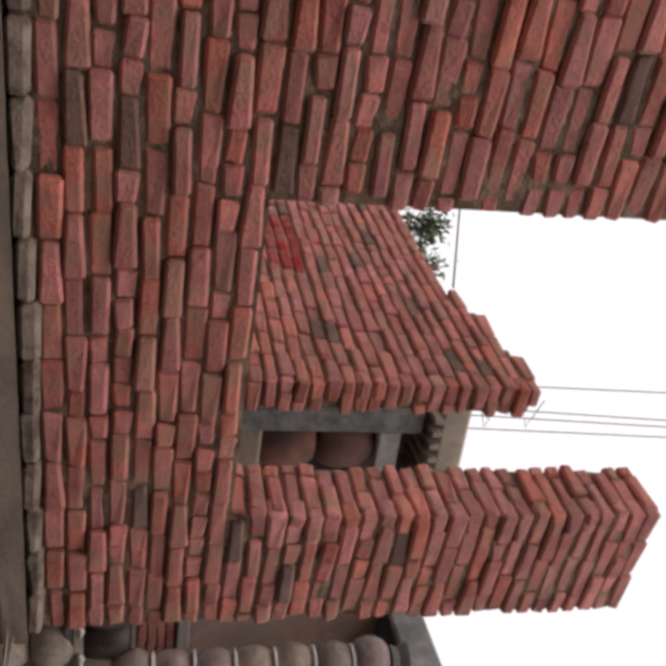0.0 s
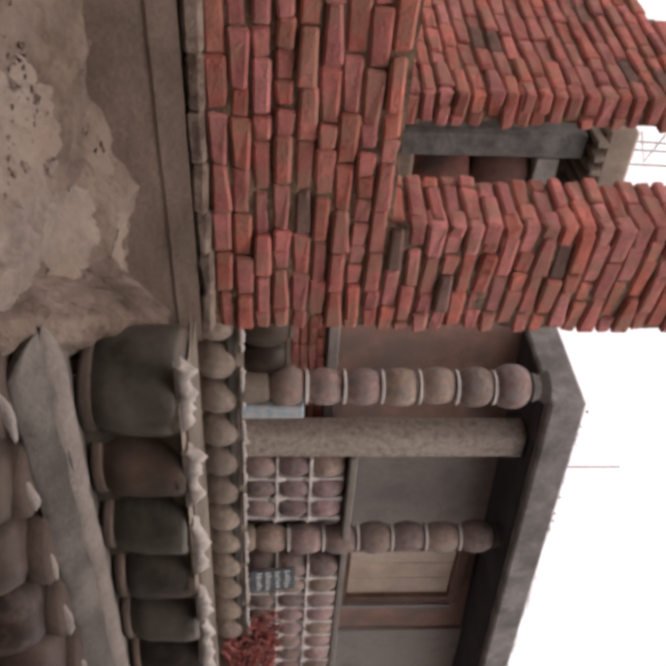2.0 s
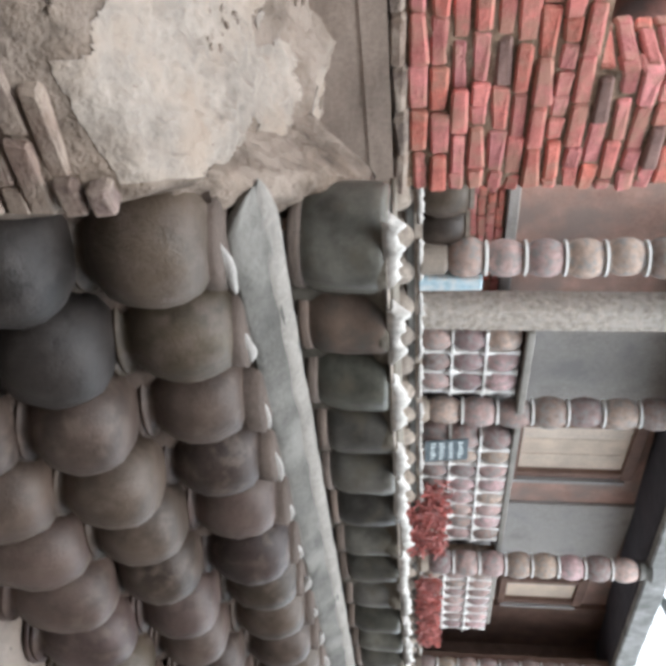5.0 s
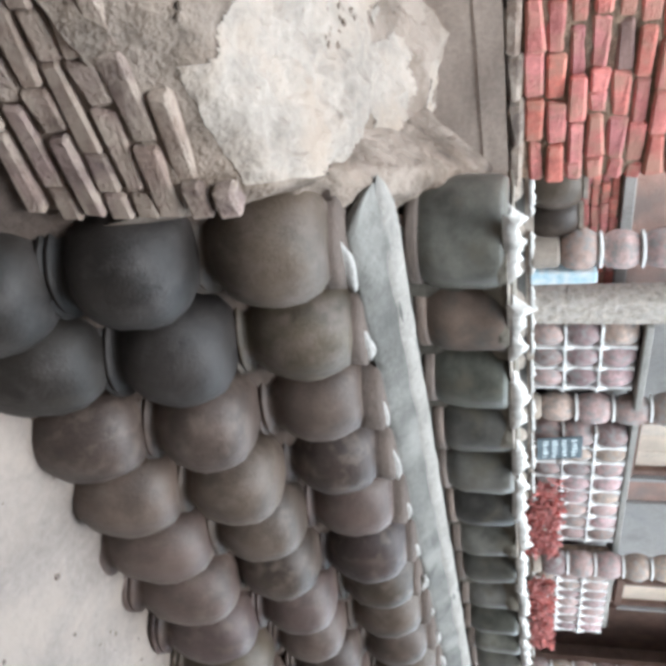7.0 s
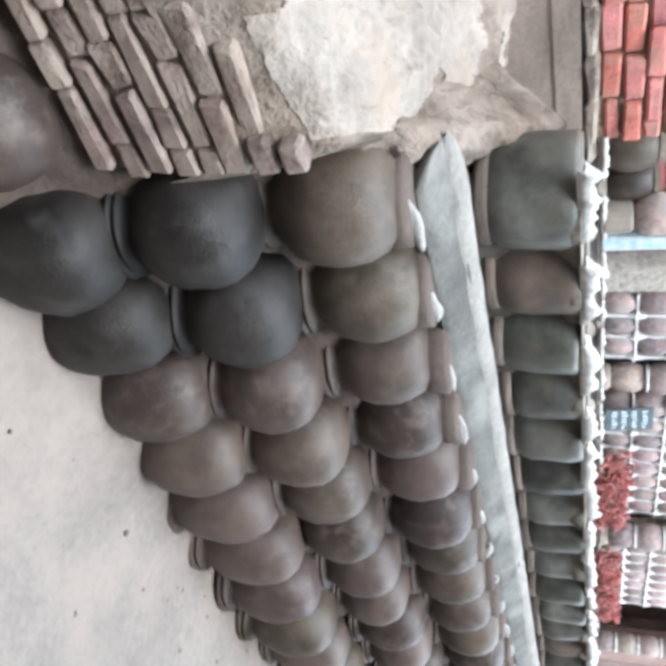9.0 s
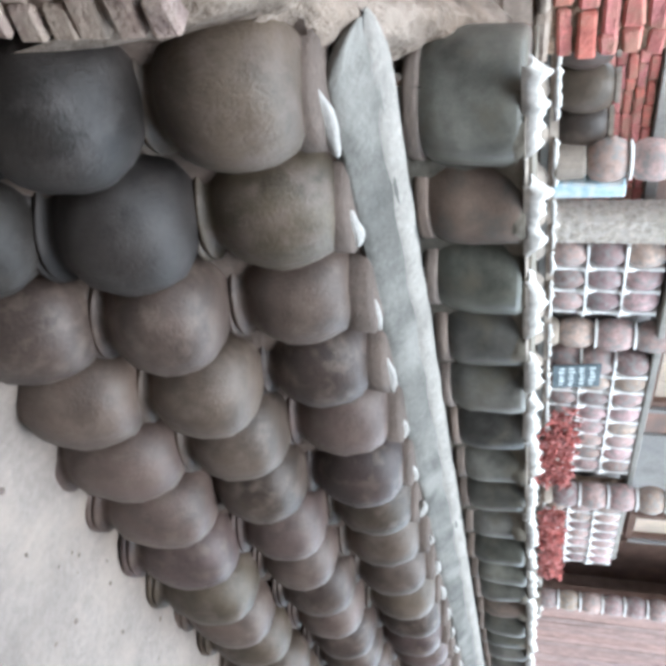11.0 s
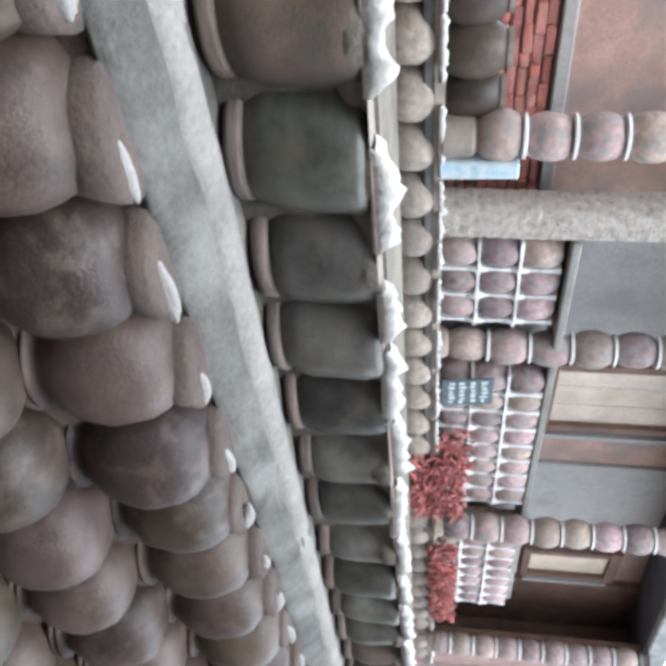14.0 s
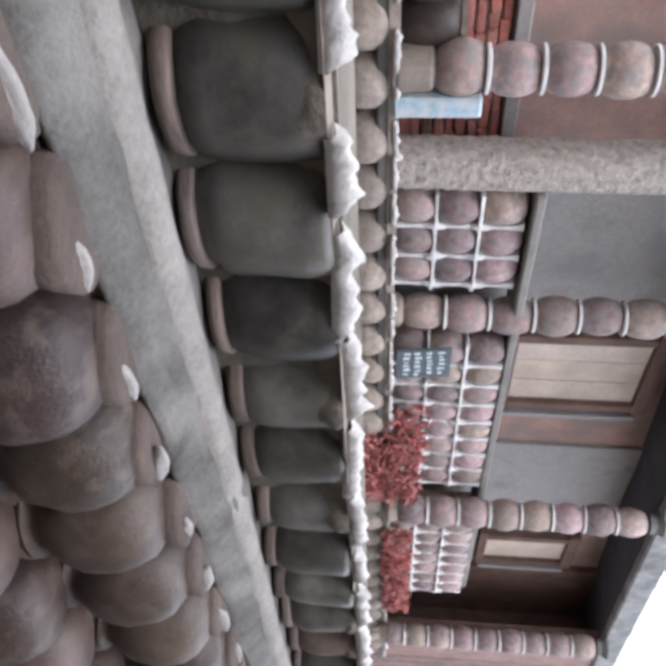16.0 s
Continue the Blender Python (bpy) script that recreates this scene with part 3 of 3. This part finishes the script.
def pot_column(x, y, z0, z1, count, label, r=0.29):
    col = thing("pot_column", label, "pot column", pose(x, y, 0), "pot columns of the porch")
    step = (z1 - z0) / count
    for k in range(count):
        w = r * rng.uniform(0.93, 1.04) * (1.2 if k == count - 1 and x < 5 else 1)
        piece("pot", rng.choice(ROUND), col, pose(rng.uniform(-0.008, 0.008), rng.uniform(-0.008, 0.008), z0 + k * step, 0, 0, rng.uniform(0, 360)) @ sized(w, step * 0.96))
        if k:
            piece("mortar_ring", RING, col, pose(0, 0, z0 + k * step - 0.02) @ sized(r * 0.88, 0.028))
    part("capital", lathe([(0.07, z1 - 0.01), (0.11, z1), (0.09, z1 + 0.06), (0.13, z1 + 0.12)], 20), CONCRETE, col)
    part("base", lathe([(0.10, FLOOR - 0.03), (0.13, FLOOR), (0.12, z0 - 0.02), (0.09, z0 + 0.01)], 20, 0.05), TAN_POT, col)
    return col


pot_column(4.45, 4.2, 1.65, 3.56, 7, "column of seven round clay pots with white mortar rings")
pot_column(6.6, 4.4, 1.53, 3.72, 7, "column of round clay pots beside the pot lattice")
pot_column(9.13, 4.1, 1.55, 3.84, 8, "column of smoke-grey round clay pots on the porch")
pot_column(12.25, 4.0, 1.42, 3.98, 9, "thin column of round clay pots at the far end of the porch")

# rough post and lattice
post = thing("post", "square porch post with rough gritty render", "post")
bm = boxed(5.10, 4.3, FLOOR - 0.05, 5.38, 4.52, 3.72, 0.03)
for k in range(1, 90):
    bmesh.ops.bisect_plane(bm, geom=bm.verts[:] + bm.edges[:] + bm.faces[:], plane_co=(0, 0, FLOOR + 0.025 * k), plane_no=(0, 0, 1))
for k in range(1, 10):
    bmesh.ops.bisect_plane(bm, geom=bm.verts[:] + bm.edges[:] + bm.faces[:], plane_co=(5.10 + 0.028 * k, 0, 0), plane_no=(1, 0, 0))
for v in bm.verts:
    v.co += 0.012 * max(0.25, min(1, (2.9 - v.co.z) / 0.6)) * noise.noise_vector(v.co * 38)
part("shaft", bm, ROUGH_POST, post, "thick gritty pebbledash render", smooth=True)


def joint_bm(seed):
    """An upright lime joint between two pots, thicker at its ends."""
    bm = bmesh.new()
    box(bm, -0.009, 0.048, 0, 0.009, 0.2, 1)
    bmesh.ops.subdivide_edges(bm, edges=[e for e in bm.edges if abs(e.verts[0].co.z - e.verts[1].co.z) > 0.5], cuts=5)
    for v in bm.verts:
        v.co.x *= 1 + 3.6 * abs(v.co.z - 0.5) ** 1.5 + 1.1 * v.co.z ** 3 + 0.4 * noise.noise((v.co.z * 5, seed, 0))
        if v.co.y < 0.1:
            v.co.y += 0.012 * noise.noise((v.co.z * 4, seed, 3))
    return bm


JOINTS = [mesh_of("mortar_joint", joint_bm(k * 2.7), LIME) for k in range(3)]


def lattice(x0, x1, y, cols, rows, z0, z1, label):
    lat = thing("pot_lattice", label, "pot lattice", group="pot lattices of the porch", mesh=mesh_of("pot_lattice", boxed(x0, y + 0.2, z0, x1, y + 0.26, z1), MORTAR))
    w, h = (x1 - x0) / cols, (z1 - z0) / rows
    for j in range(rows):
        for i in range(cols):
            piece("pot", rng.choice(ROUND), lat, pose(x0 + (i + 0.5) * w, y + 0.15, z0 + j * h + 0.01, 0, 0, rng.uniform(0, 360)) @ sized(w * 1.1, h * 0.985))
            if j < rows - 1:
                piece("lime_daub", rng.choice(BRIGHT_CHIPS), lat, pose(x0 + (i + 1) * w, y + 0.055, z0 + (j + 1) * h, 0, rng.uniform(-8, 8), 0) @ Matrix.Diagonal((w * rng.uniform(0.35, 0.55), 0.04, h * rng.uniform(0.35, 0.5), 1)))
            piece("mortar_joint", rng.choice(JOINTS), lat, pose(x0 + (i + 1) * w, y, z0 + j * h) @ Matrix.Diagonal((1, 1, h, 1)))
        if j:
            part("mortar_line", boxed(x0, y + 0.03, z0 + j * h - 0.010, x1, y + 0.2, z0 + j * h + 0.010, 0.005, 0.006), LIME, lat)
    return lat


lattice(5.45, 6.27, 4.32, 3, 3, 1.44, 2.28, "lattice of clay pots set in white mortar")
lattice(6.85, 8.95, 4.25, 8, 3, 1.45, 2.30, "long lattice of clay pots with white lime daubs")
lattice(9.3, 11.3, 4.15, 8, 3, 1.45, 2.30, "far lattice of grey clay pots with white joints")
thing("counter", "pale grey plank counter on top of the pot lattice", "counter", mesh=mesh_of("counter", boxed(5.4, 4.3, 2.31, 11.4, 4.75, 2.37, 0.01), BEAD))

# roof
roof = thing("porch_roof", "flat cement porch roof with a mossy edge", "roof", kind="structure")
bm = bmesh.new()
box(bm, 4.5, 4.08, 0, 14.6, 6.4, 0.27, 0.02)
for v in bm.verts:
    v.co.z += roof_z(v.co.x)
part("slab", bm, ROOF_CEMENT, roof, "grey cement slab")
# thin sheet below the slab; the porch shade is put into its near-black colour
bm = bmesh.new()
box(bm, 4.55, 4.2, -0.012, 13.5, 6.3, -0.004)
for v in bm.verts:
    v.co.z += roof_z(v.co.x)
part("soffit", bm, SHADE_DARK, roof, "underside with the roof's shade put into its dark colour")

# back wall of the porch
BACK = 4.9


def under_roof(bm):
    """Brings the upper corners down to the roof's underside."""
    for v in bm.verts:
        if v.co.z > 3.5:
            v.co.z = roof_z(v.co.x) + 0.05
    return bm


thing("wall_north", "reddish plastered back wall of the porch", "wall", kind="structure", mesh=mesh_of("wall_north", under_roof(boxed(3.95, BACK + 0.05, 1.3, 14, 5.15, 4.35)), RED_PLASTER))
thing("grey_panel", "grey plastered bay of the back wall", "wall panel", kind="structure", mesh=mesh_of("grey_panel", boxed(5.72, BACK, 1.45, 7.42, BACK + 0.06, 3.95, 0.01), GREY_PLASTER))
thing("grey_panel", "grey plastered bay beside the boarded window", "wall panel", kind="structure", mesh=mesh_of("grey_panel", boxed(9.2, BACK + 0.01, 1.45, 11.1, BACK + 0.06, 3.95, 0.01), GREY_PLASTER))
brick_panel = thing("brick_panel", "low panel of brown bricks under a timber rail", "brick panel", kind="structure", mesh=mesh_of("brick_panel", boxed(3.97, BACK + 0.0, 1.45, 5.7, BACK + 0.06, 2.1), MORTAR))
thing("timber_rail", "grey weathered timber rail along the back wall", "rail", mesh=mesh_of("timber_rail", boxed(3.97, BACK - 0.06, 2.11, 5.7, BACK + 0.06, 2.20, 0.008, 0.004), GREY_PLASTER))


def boarded_window(x0, x1, z0, z1, boards, label):
    win = thing("window", label, "window", pose(x0, BACK, z0), "boarded windows", kind="structure")
    w, h = x1 - x0, z1 - z0
    for k in range(boards):
        part("board", boxed(k * w / boards + 0.003, -0.03, 0.0, (k + 1) * w / boards - 0.003, 0.02, h, 0.004, 0.002), WOOD, win, "pale wooden board")
    for a, c, e, f in ((-0.10, 0.0, 0.0, h), (w, w + 0.10, 0.0, h), (-0.14, w + 0.14, h, h + 0.13), (-0.14, w + 0.14, -0.10, 0.0)):
        part("frame", boxed(a, -0.09, e, c, 0.03, f, 0.008, 0.003), DARK_WOOD, win, "dark brown timber frame")
    part("batten", boxed(w + 0.14, -0.11, -0.05, w + 0.2, 0.03, h + 0.05, 0.006, 0.003), GREY_PLASTER, win, "pale grey batten")
    return win


boarded_window(7.46, 8.32, 2.5, 3.61, 3, "window closed with pale wooden boards in a dark frame")
boarded_window(11.2, 11.75, 2.62, 3.55, 1, "narrow window closed with a pale wooden board")
thing("end_wall", "dark timber end of the porch bay", "wall panel", kind="structure", mesh=mesh_of("end_wall", boxed(12.1, BACK - 0.03, 1.45, 13.6, BACK + 0.055, 4.2), DARK_WOOD))
thing("wall_end", "dark boarded side of the porch bay", "wall", kind="structure", mesh=mesh_of("wall_end", boxed(13.62, 4.31, 0, 13.8, 5.15, 4.2), DARK_WOOD))
plank_wall = thing("wall_east", "wall of reddish brown upright planks beyond the porch", "wall", kind="structure", mesh=mesh_of("wall_east", boxed(12.5, 4.16, -1, 17, 4.3, 4.33), DARK_WOOD))
PLANK = [mesh_of("plank", boxed(0, 0, 0, 0.235, 0.03, 3.97, 0.006, 0.006), PLANKS) for _ in range(3)]
for k in range(18):
    piece("plank", rng.choice(PLANK), plank_wall, pose(12.5 + 0.24 * k, 4.125 + rng.uniform(-0.006, 0.006), 0.35))

# small things on the porch
for x, y, w, h in ((3.72, 4.42, 0.33, 0.33), (4.0, 4.36, 0.33, 0.34), (4.26, 4.34, 0.31, 0.32)):
    pot = thing("pot", "smoke-grey round clay pot standing on the porch floor", "clay pot", pose(x, y, FLOOR - 0.02), "loose pots on the porch")
    part("body", lathe(round_profile(w / 2, h), 28, 0.04, x), POT, pot, smooth=True)
    part("rim", lathe([(0.5 * w * 0.5, h), (0.5 * w * 0.62, h), (0.5 * w * 0.64, h + 0.03), (0.5 * w * 0.5, h + 0.03)], 24), TAN_POT, pot)
thing("blue_block", "pale blue painted block beside the pot column", "painted block", mesh=mesh_of("blue_block", box(bmesh.new(), 4.56, 4.08, FLOOR - 0.02, 4.68, 4.3, 1.90, 0.012, 0.008), BLUE))

board = thing("slate_board", "small dark slate board with chalk writing leaning on the lattice", "sign board", pose(6.74, 4.13, 1.50, -6))
part("panel", boxed(0, 0, 0, 0.34, 0.02, 0.40, 0.004), SLATE, board)
for j in range(4):
    s = 0.03
    while s < 0.29:
        w = rng.uniform(0.02, 0.05)
        part("chalk_mark", boxed(s, -0.004, 0.045 + 0.085 * j + rng.uniform(0, 0.012), min(s + w * 0.6, 0.31), 0.001, 0.075 + 0.085 * j + rng.uniform(0, 0.03)), CHALK, board)
        s += w + 0.012


def strands(x0, x1, z0, z1, y, count, label, seed):
    r = random.Random(seed)
    bm = bmesh.new()
    for _ in range(count):
        x, z = r.uniform(x0, x1), r.uniform(z0, z1)
        d = Vector((r.gauss(0, 0.5), r.gauss(0, 0.3), r.gauss(-0.2, 0.8))).normalized()
        n = bmesh.ops.create_cone(bm, cap_ends=True, segments=4, radius1=0.014, radius2=0.005, depth=r.uniform(0.06, 0.15),
                                  matrix=Matrix.Translation((x, y + r.uniform(-0.05, 0.03), z)) @ d.to_track_quat("Z", "Y").to_matrix().to_4x4())
    return thing("red_bunch", label, "red bunch", kind="stuff", mesh=mesh_of("red_bunch", bm, FLOWER))


strands(7.45, 8.15, 1.50, 1.74, 4.13, 130, "bunch of ragged red strands on the pot lattice", 3)
strands(7.75, 8.85, 1.25, 1.72, 4.06, 460, "large bunch of ragged red strands hanging over the porch edge", 4)
strands(9.5, 11.5, 1.44, 1.68, 4.04, 560, "long bunch of ragged red strands along the porch edge", 5)

# plants and gear on the porch roof
bm = bmesh.new()
r = random.Random(8)
for _ in range(900):
    x = 4.6 + 8.8 * r.random()
    if noise.noise((x * 1.6, 0, 0)) < -0.1:
        continue
    c = Vector((x, 4.10 + r.uniform(0, 0.12), roof_z(x) + 0.265 + r.uniform(0, 0.03)))
    a = Vector((r.gauss(0, 1), r.gauss(0, 1), r.gauss(0.4, 0.7))).normalized() * r.uniform(0.015, 0.04)
    s = a.orthogonal().normalized() * 0.012
    bm.faces.new([bm.verts.new(q) for q in (c - s, c + s, c + a + s * 0.4, c + a - s * 0.4)])
tagged(new("roof_moss", mesh_of("roof_moss", bm, LEAF)), "dark tufts of moss along the roof edge", "moss", kind="stuff")
dish = thing("satellite_dish", "small grey satellite dish on the porch roof edge", "satellite dish", pose(10.9, 4.5, roof_z(10.9) + 0.26))
part("mast", lathe([(0.02, 0), (0.02, 0.3)], 10), METAL, dish)
part("reflector", lathe([(0.02, 0.0), (0.15, 0.02), (0.28, 0.07), (0.36, 0.13), (0.365, 0.135), (0.28, 0.085), (0.15, 0.035), (0.02, 0.015)], 28), METAL, dish, m=Matrix.Translation((0.2, -0.1, 0.32)) @ Vector((-0.42, 0.42, 0.8)).to_track_quat("Z", "Y").to_matrix().to_4x4(), smooth=True)
ob = new("arm", tube([(0, 0, 0.3), (-0.15, -0.05, 0.45), (-0.36, -0.1, 0.55)], 0.012))
ob.data.materials.append(METAL)
ob.parent = dish
rod = thing("roof_rod", "thin metal rod standing on the porch roof", "rod", pose(5.85, 4.6, roof_z(5.85) + 0.25), mesh=mesh_of("roof_rod", lathe([(0.008, 0), (0.006, 0.75)], 8), METAL))

# ---- behind the low wall ----
stepped = thing("stepped_wall", "red brick cross wall with a stepped broken top", "wall", pose(1.70, 3.2, 0, 0, 0, TURN), kind="structure")


def step_top(d):
    return 3.60 - 0.05 * min(4, int(d / 0.33)) - 0.01 * d


bm = bmesh.new()
for k in range(16):
    d = 3.0 * k / 16
    box(bm, 0.02, d + (0.02 if k == 0 else 0), 0.1, 0.15, 3.0 * (k + 1) / 16, step_top(d + 0.09) - 0.03)
part("core", bm, MORTAR, stepped)
outhouse = thing("outhouse", "old outhouse with a mud wall and cement post behind the brick wall", "outhouse", kind="structure")
part("wall", boxed(2.2, 4.02, 0.0, 3.3, 4.6, 2.44, 0.02), PLASTER_BACK, outhouse)
# back of the recess, painted in the same shade colour
part("back", boxed(2.2, 4.45, 2.44, 3.3, 4.6, 3.4), SHADE_DARK, outhouse)
part("post", boxed(2.28, 3.96, 0.0, 2.43, 4.12, 3.36, 0.015, 0.006), DARK_CEMENT, outhouse, "weathered cement post")
part("roof", boxed(2.22, 3.9, 3.44, 3.3, 4.7, 3.62, 0.02, 0.01), TAN_POT, outhouse, "thatch-coloured roof edge")
for k in range(12):
    part("rafter_end", boxed(2.27 + 0.085 * k, 3.86, 3.38, 2.305 + 0.085 * k, 4.3, 3.44, 0.006, 0.004), TAN_POT, outhouse)
for z in (2.44, 2.79):
    pot = thing("pot", "large brown clay pot stacked in the outhouse", "clay pot", pose(2.63, 4.2, z), "stacked pots in the outhouse")
    part("body", lathe(round_profile(0.165, 0.345), 28, 0.04, z), TERRACOTTA, pot, smooth=True)
thing("white_board", "white painted board above the stacked pots", "board", mesh=mesh_of("white_board", boxed(2.48, 4.05, 3.14, 3.3, 4.44, 3.27, 0.006), WHITE))

# tree beyond the walls
tree = thing("tree", "small leafy tree rising behind the brick walls", "tree", pose(2.45, 8.4, 0))
ob = new("trunk", tube([(0, 0, 0), (0.03, 0.02, 1.6), (-0.02, 0, 3.0), (0.05, 0, 4.2)], 0.07))
ob.data.materials.append(DARK_WOOD)
ob.parent = tree
for a, c in (((-0.5, 0.1, 4.5), (-0.02, 0, 3.2)), ((0.5, -0.1, 4.9), (0.02, 0, 3.6)), ((0.1, 0.2, 5.0), (0.05, 0, 4.1))):
    ob = new("limb", tube([c, ((a[0] + c[0]) / 2 + 0.05, (a[1] + c[1]) / 2, (a[2] + c[2]) / 2), a], 0.025))
    ob.data.materials.append(DARK_WOOD)
    ob.parent = tree
bm = bmesh.new()
r = random.Random(12)
clumps = [(-0.35, 0, 4.15, 0.22), (-0.05, 0.1, 4.3, 0.3), (0.3, 0, 4.55, 0.3), (0.55, 0.1, 4.8, 0.22), (0.05, 0, 4.75, 0.2), (-0.5, 0, 3.9, 0.3), (0.5, 0, 4.4, 0.25)]
for _ in range(1500):
    cx, cy, cz, s = r.choice(clumps)
    c = Vector((cx + r.gauss(0, s * 0.5), cy + r.gauss(0, s * 0.5), cz + r.gauss(0, s * 0.5)))
    a = Vector((r.gauss(0, 1), r.gauss(0, 1), r.gauss(0, 1))).normalized() * 0.06
    s2 = a.orthogonal().normalized() * 0.026
    bm.faces.new([bm.verts.new(q) for q in (c - a, c + s2, c + a, c - s2)])
part("crown", bm, LEAF, tree)

# cables against the sky
for k, (p0, p1) in enumerate((((1.50, 3.95, 3.36), (0.9, 6.2, 4.1)), ((3.10, 6.0, 0.04), (3.23, 6.0, 10.0)), ((3.20, 6.0, 0.04), (3.62, 6.0, 10.0)), ((3.29, 6.0, 0.04), (3.68, 6.0, 10.0)), ((3.48, 6.0, 0.04), (3.75, 6.0, 10.0)))):
    ob = new("cable", tube([p0, tuple((a + c) / 2 for a, c in zip(p0, p1)), p1], 0.006))
    ob.data.materials.append(CABLE)
    tagged(ob, "thin dark overhead cable running up past the wall", "cable", "overhead cables")

ties = thing("cable_spacer", "thin zigzag wire spacer between the overhead cables", "wire spacer", kind="")
for z in (4.75, 5.15):
    me = tube([(3.30, 6.0, z - 0.1), (3.58, 6.0, z), (3.30, 6.0, z + 0.12)], 0.005)
    me.materials.append(CABLE)
    ob = new("wire", me)
    ob.parent = ties

# pebbles and crumbs on the ground
bm = bmesh.new()
r = random.Random(31)
for _ in range(260):
    x, y = r.uniform(0.2, 5.0), r.uniform(-0.8, 1.2)
    s = r.uniform(0.003, 0.011)
    made = bmesh.ops.create_icosphere(bm, subdivisions=1, radius=s)["verts"]
    for v in made:
        v.co = Vector((x + v.co.x * r.uniform(0.8, 1.6), y + v.co.y * r.uniform(0.8, 1.6), ground_point(x, y)[2] + s * 0.2 + v.co.z * 0.6))
tagged(new("pebbles", mesh_of("pebbles", bm, RIM)), "small pebbles and crumbs strewn on the ground", "pebbles", kind="stuff")

# crumbs of mud and grit lying on the bank
bm = bmesh.new()
r = random.Random(37)
for _ in range(1500):
    u, v = r.uniform(0.62, 0.975), r.uniform(0.04, 0.95)
    x, y, z = bank_point(u, v)
    if noise.noise((x * 4.5, y * 4.5, 2)) + 0.5 * noise.noise((x * 13, y * 13, 6)) < 0.3:
        continue
    size = r.uniform(0.003, 0.009)
    made = bmesh.ops.create_icosphere(bm, subdivisions=1, radius=size)["verts"]
    for q in made:
        q.co = Vector((x + q.co.x * r.uniform(0.7, 1.7), y + q.co.y * r.uniform(0.7, 1.7), z + 0.004 + q.co.z * 0.7))
tagged(new("mud_crumbs", mesh_of("mud_crumbs", bm, MUD)), "brown crumbs of mud and grit strewn over the bank", "mud crumbs", kind="stuff")

# crumbly ridge of mud where the bank ends over the ledge and the first jar
def ridge_point(u, t):
    base = 1.0 + 0.36 * u ** 0.9
    fall = 10 * t * t if t > 0 else -1.1 * t
    x, y = 1.385 + 0.49 * u + 0.77 * t, 1.345 + 0.60 * u - 0.64 * t
    lump = 0.03 * noise.noise((u * 5, t * 9, 2)) + 0.018 * noise.noise((u * 13, t * 26, 5)) + 0.008 * noise.noise((u * 34, t * 60, 9))
    return (x + 0.3 * lump, y - 0.3 * lump, base - fall + lump)


thing("mud_ridge", "crumbly mud ridge over the end of the ledge", "mud ridge", kind="structure",
      mesh=mesh_of("mud_ridge", sheet(ridge_point, steps(0, 1, 90), steps(-0.2, 0.13, 46)), MUD, True))

# ---- unseen walls added behind the walker to hold back low sky light ----
thing("wall_south", "unseen plain wall added across the lane to block low sky light", "wall", kind="structure", mesh=mesh_of("wall_south", boxed(-6, -1.6, -0.5, 14, -1.3, 4.5), ADDED_WALL))
thing("wall_end", "unseen plain wall added to close the lane", "wall", kind="structure", mesh=mesh_of("wall_end", boxed(-3.4, -1.3, -0.5, -3.1, 2.2, 3.3), ADDED_WALL))

# ---- bricks, one by one ----
lay(tall_wall, lambda s, b, z: pose(s - 0.9 + lean(z), b, z), 1.585, low_top, 4.1, 21, STRETCH, HEADER)
lay(low_wall, lambda s, b, z: pose(-0.9 + s, b, z), 3.34, 1.385 + COURSE, low_top, 22, STRETCH, HEADER)
lay(pillar, lambda s, b, z: pose(1.87 + s, b, z), 0.57, low_top, 3.86, 23, STRETCH, HEADER)
lay(pillar, lambda s, b, z: pose(1.87 + b, 0.30 - s, z, 0, 0, -90), 0.30, low_top, 3.86, 24, STRETCH, HEADER)
lay(plinth, lambda s, b, z: pose(-0.9 + s, b - 0.036, z), 3.35, 1.388, 1.45, 25, COURSE_OLD, COURSE_HEAD)
lay(pier, lambda s, b, z: pose(-0.3 + s, PIER_Y + b, z), 1.62, 0.46, 0.92, 26, OLD, OLD_HEADER, uneven=0.010, course=0.058, heads=0.62, top=lambda s: 0.825 + 0.09 * max(-0.3, min(1, (s - 1.2) / 0.43)))
lay(stepped, lambda s, b, z: pose(b, 3.0 - s, z, 0, 0, -90), 3.0, 2.0, 3.6, 27, STRETCH, HEADER, top=lambda s: step_top(3.0 - s))
for ob in stepped.children:
    if ob.name.startswith("brick") and 1.15 < ob.location.y < 1.85 and 2.36 < ob.location.z < 2.62:
        ob.data = PAINTED
lay(stepped, lambda s, b, z: pose(s, b, z), 0.17, 2.0, 3.58, 28, STRETCH, HEADER)
lay(brick_panel, lambda s, b, z: pose(3.97 + s, BACK - 0.02 + b, z), 1.72, 1.47, 2.1, 29, STRETCH, HEADER)
mortar_face(tall_wall, lambda s, b, z: pose(s - 0.9 + lean(z), b, z), 1.575, low_top, 4.1, 1)
mortar_face(low_wall, lambda s, b, z: pose(-0.9 + s, b, z), 3.32, 1.40, low_top, 2)
mortar_face(pillar, lambda s, b, z: pose(1.88 + s, b, z), 0.54, low_top, 3.83, 3)
mortar_face(pillar, lambda s, b, z: pose(1.88 + b, 0.29 - s, z), 0.28, low_top, 3.83, 4)
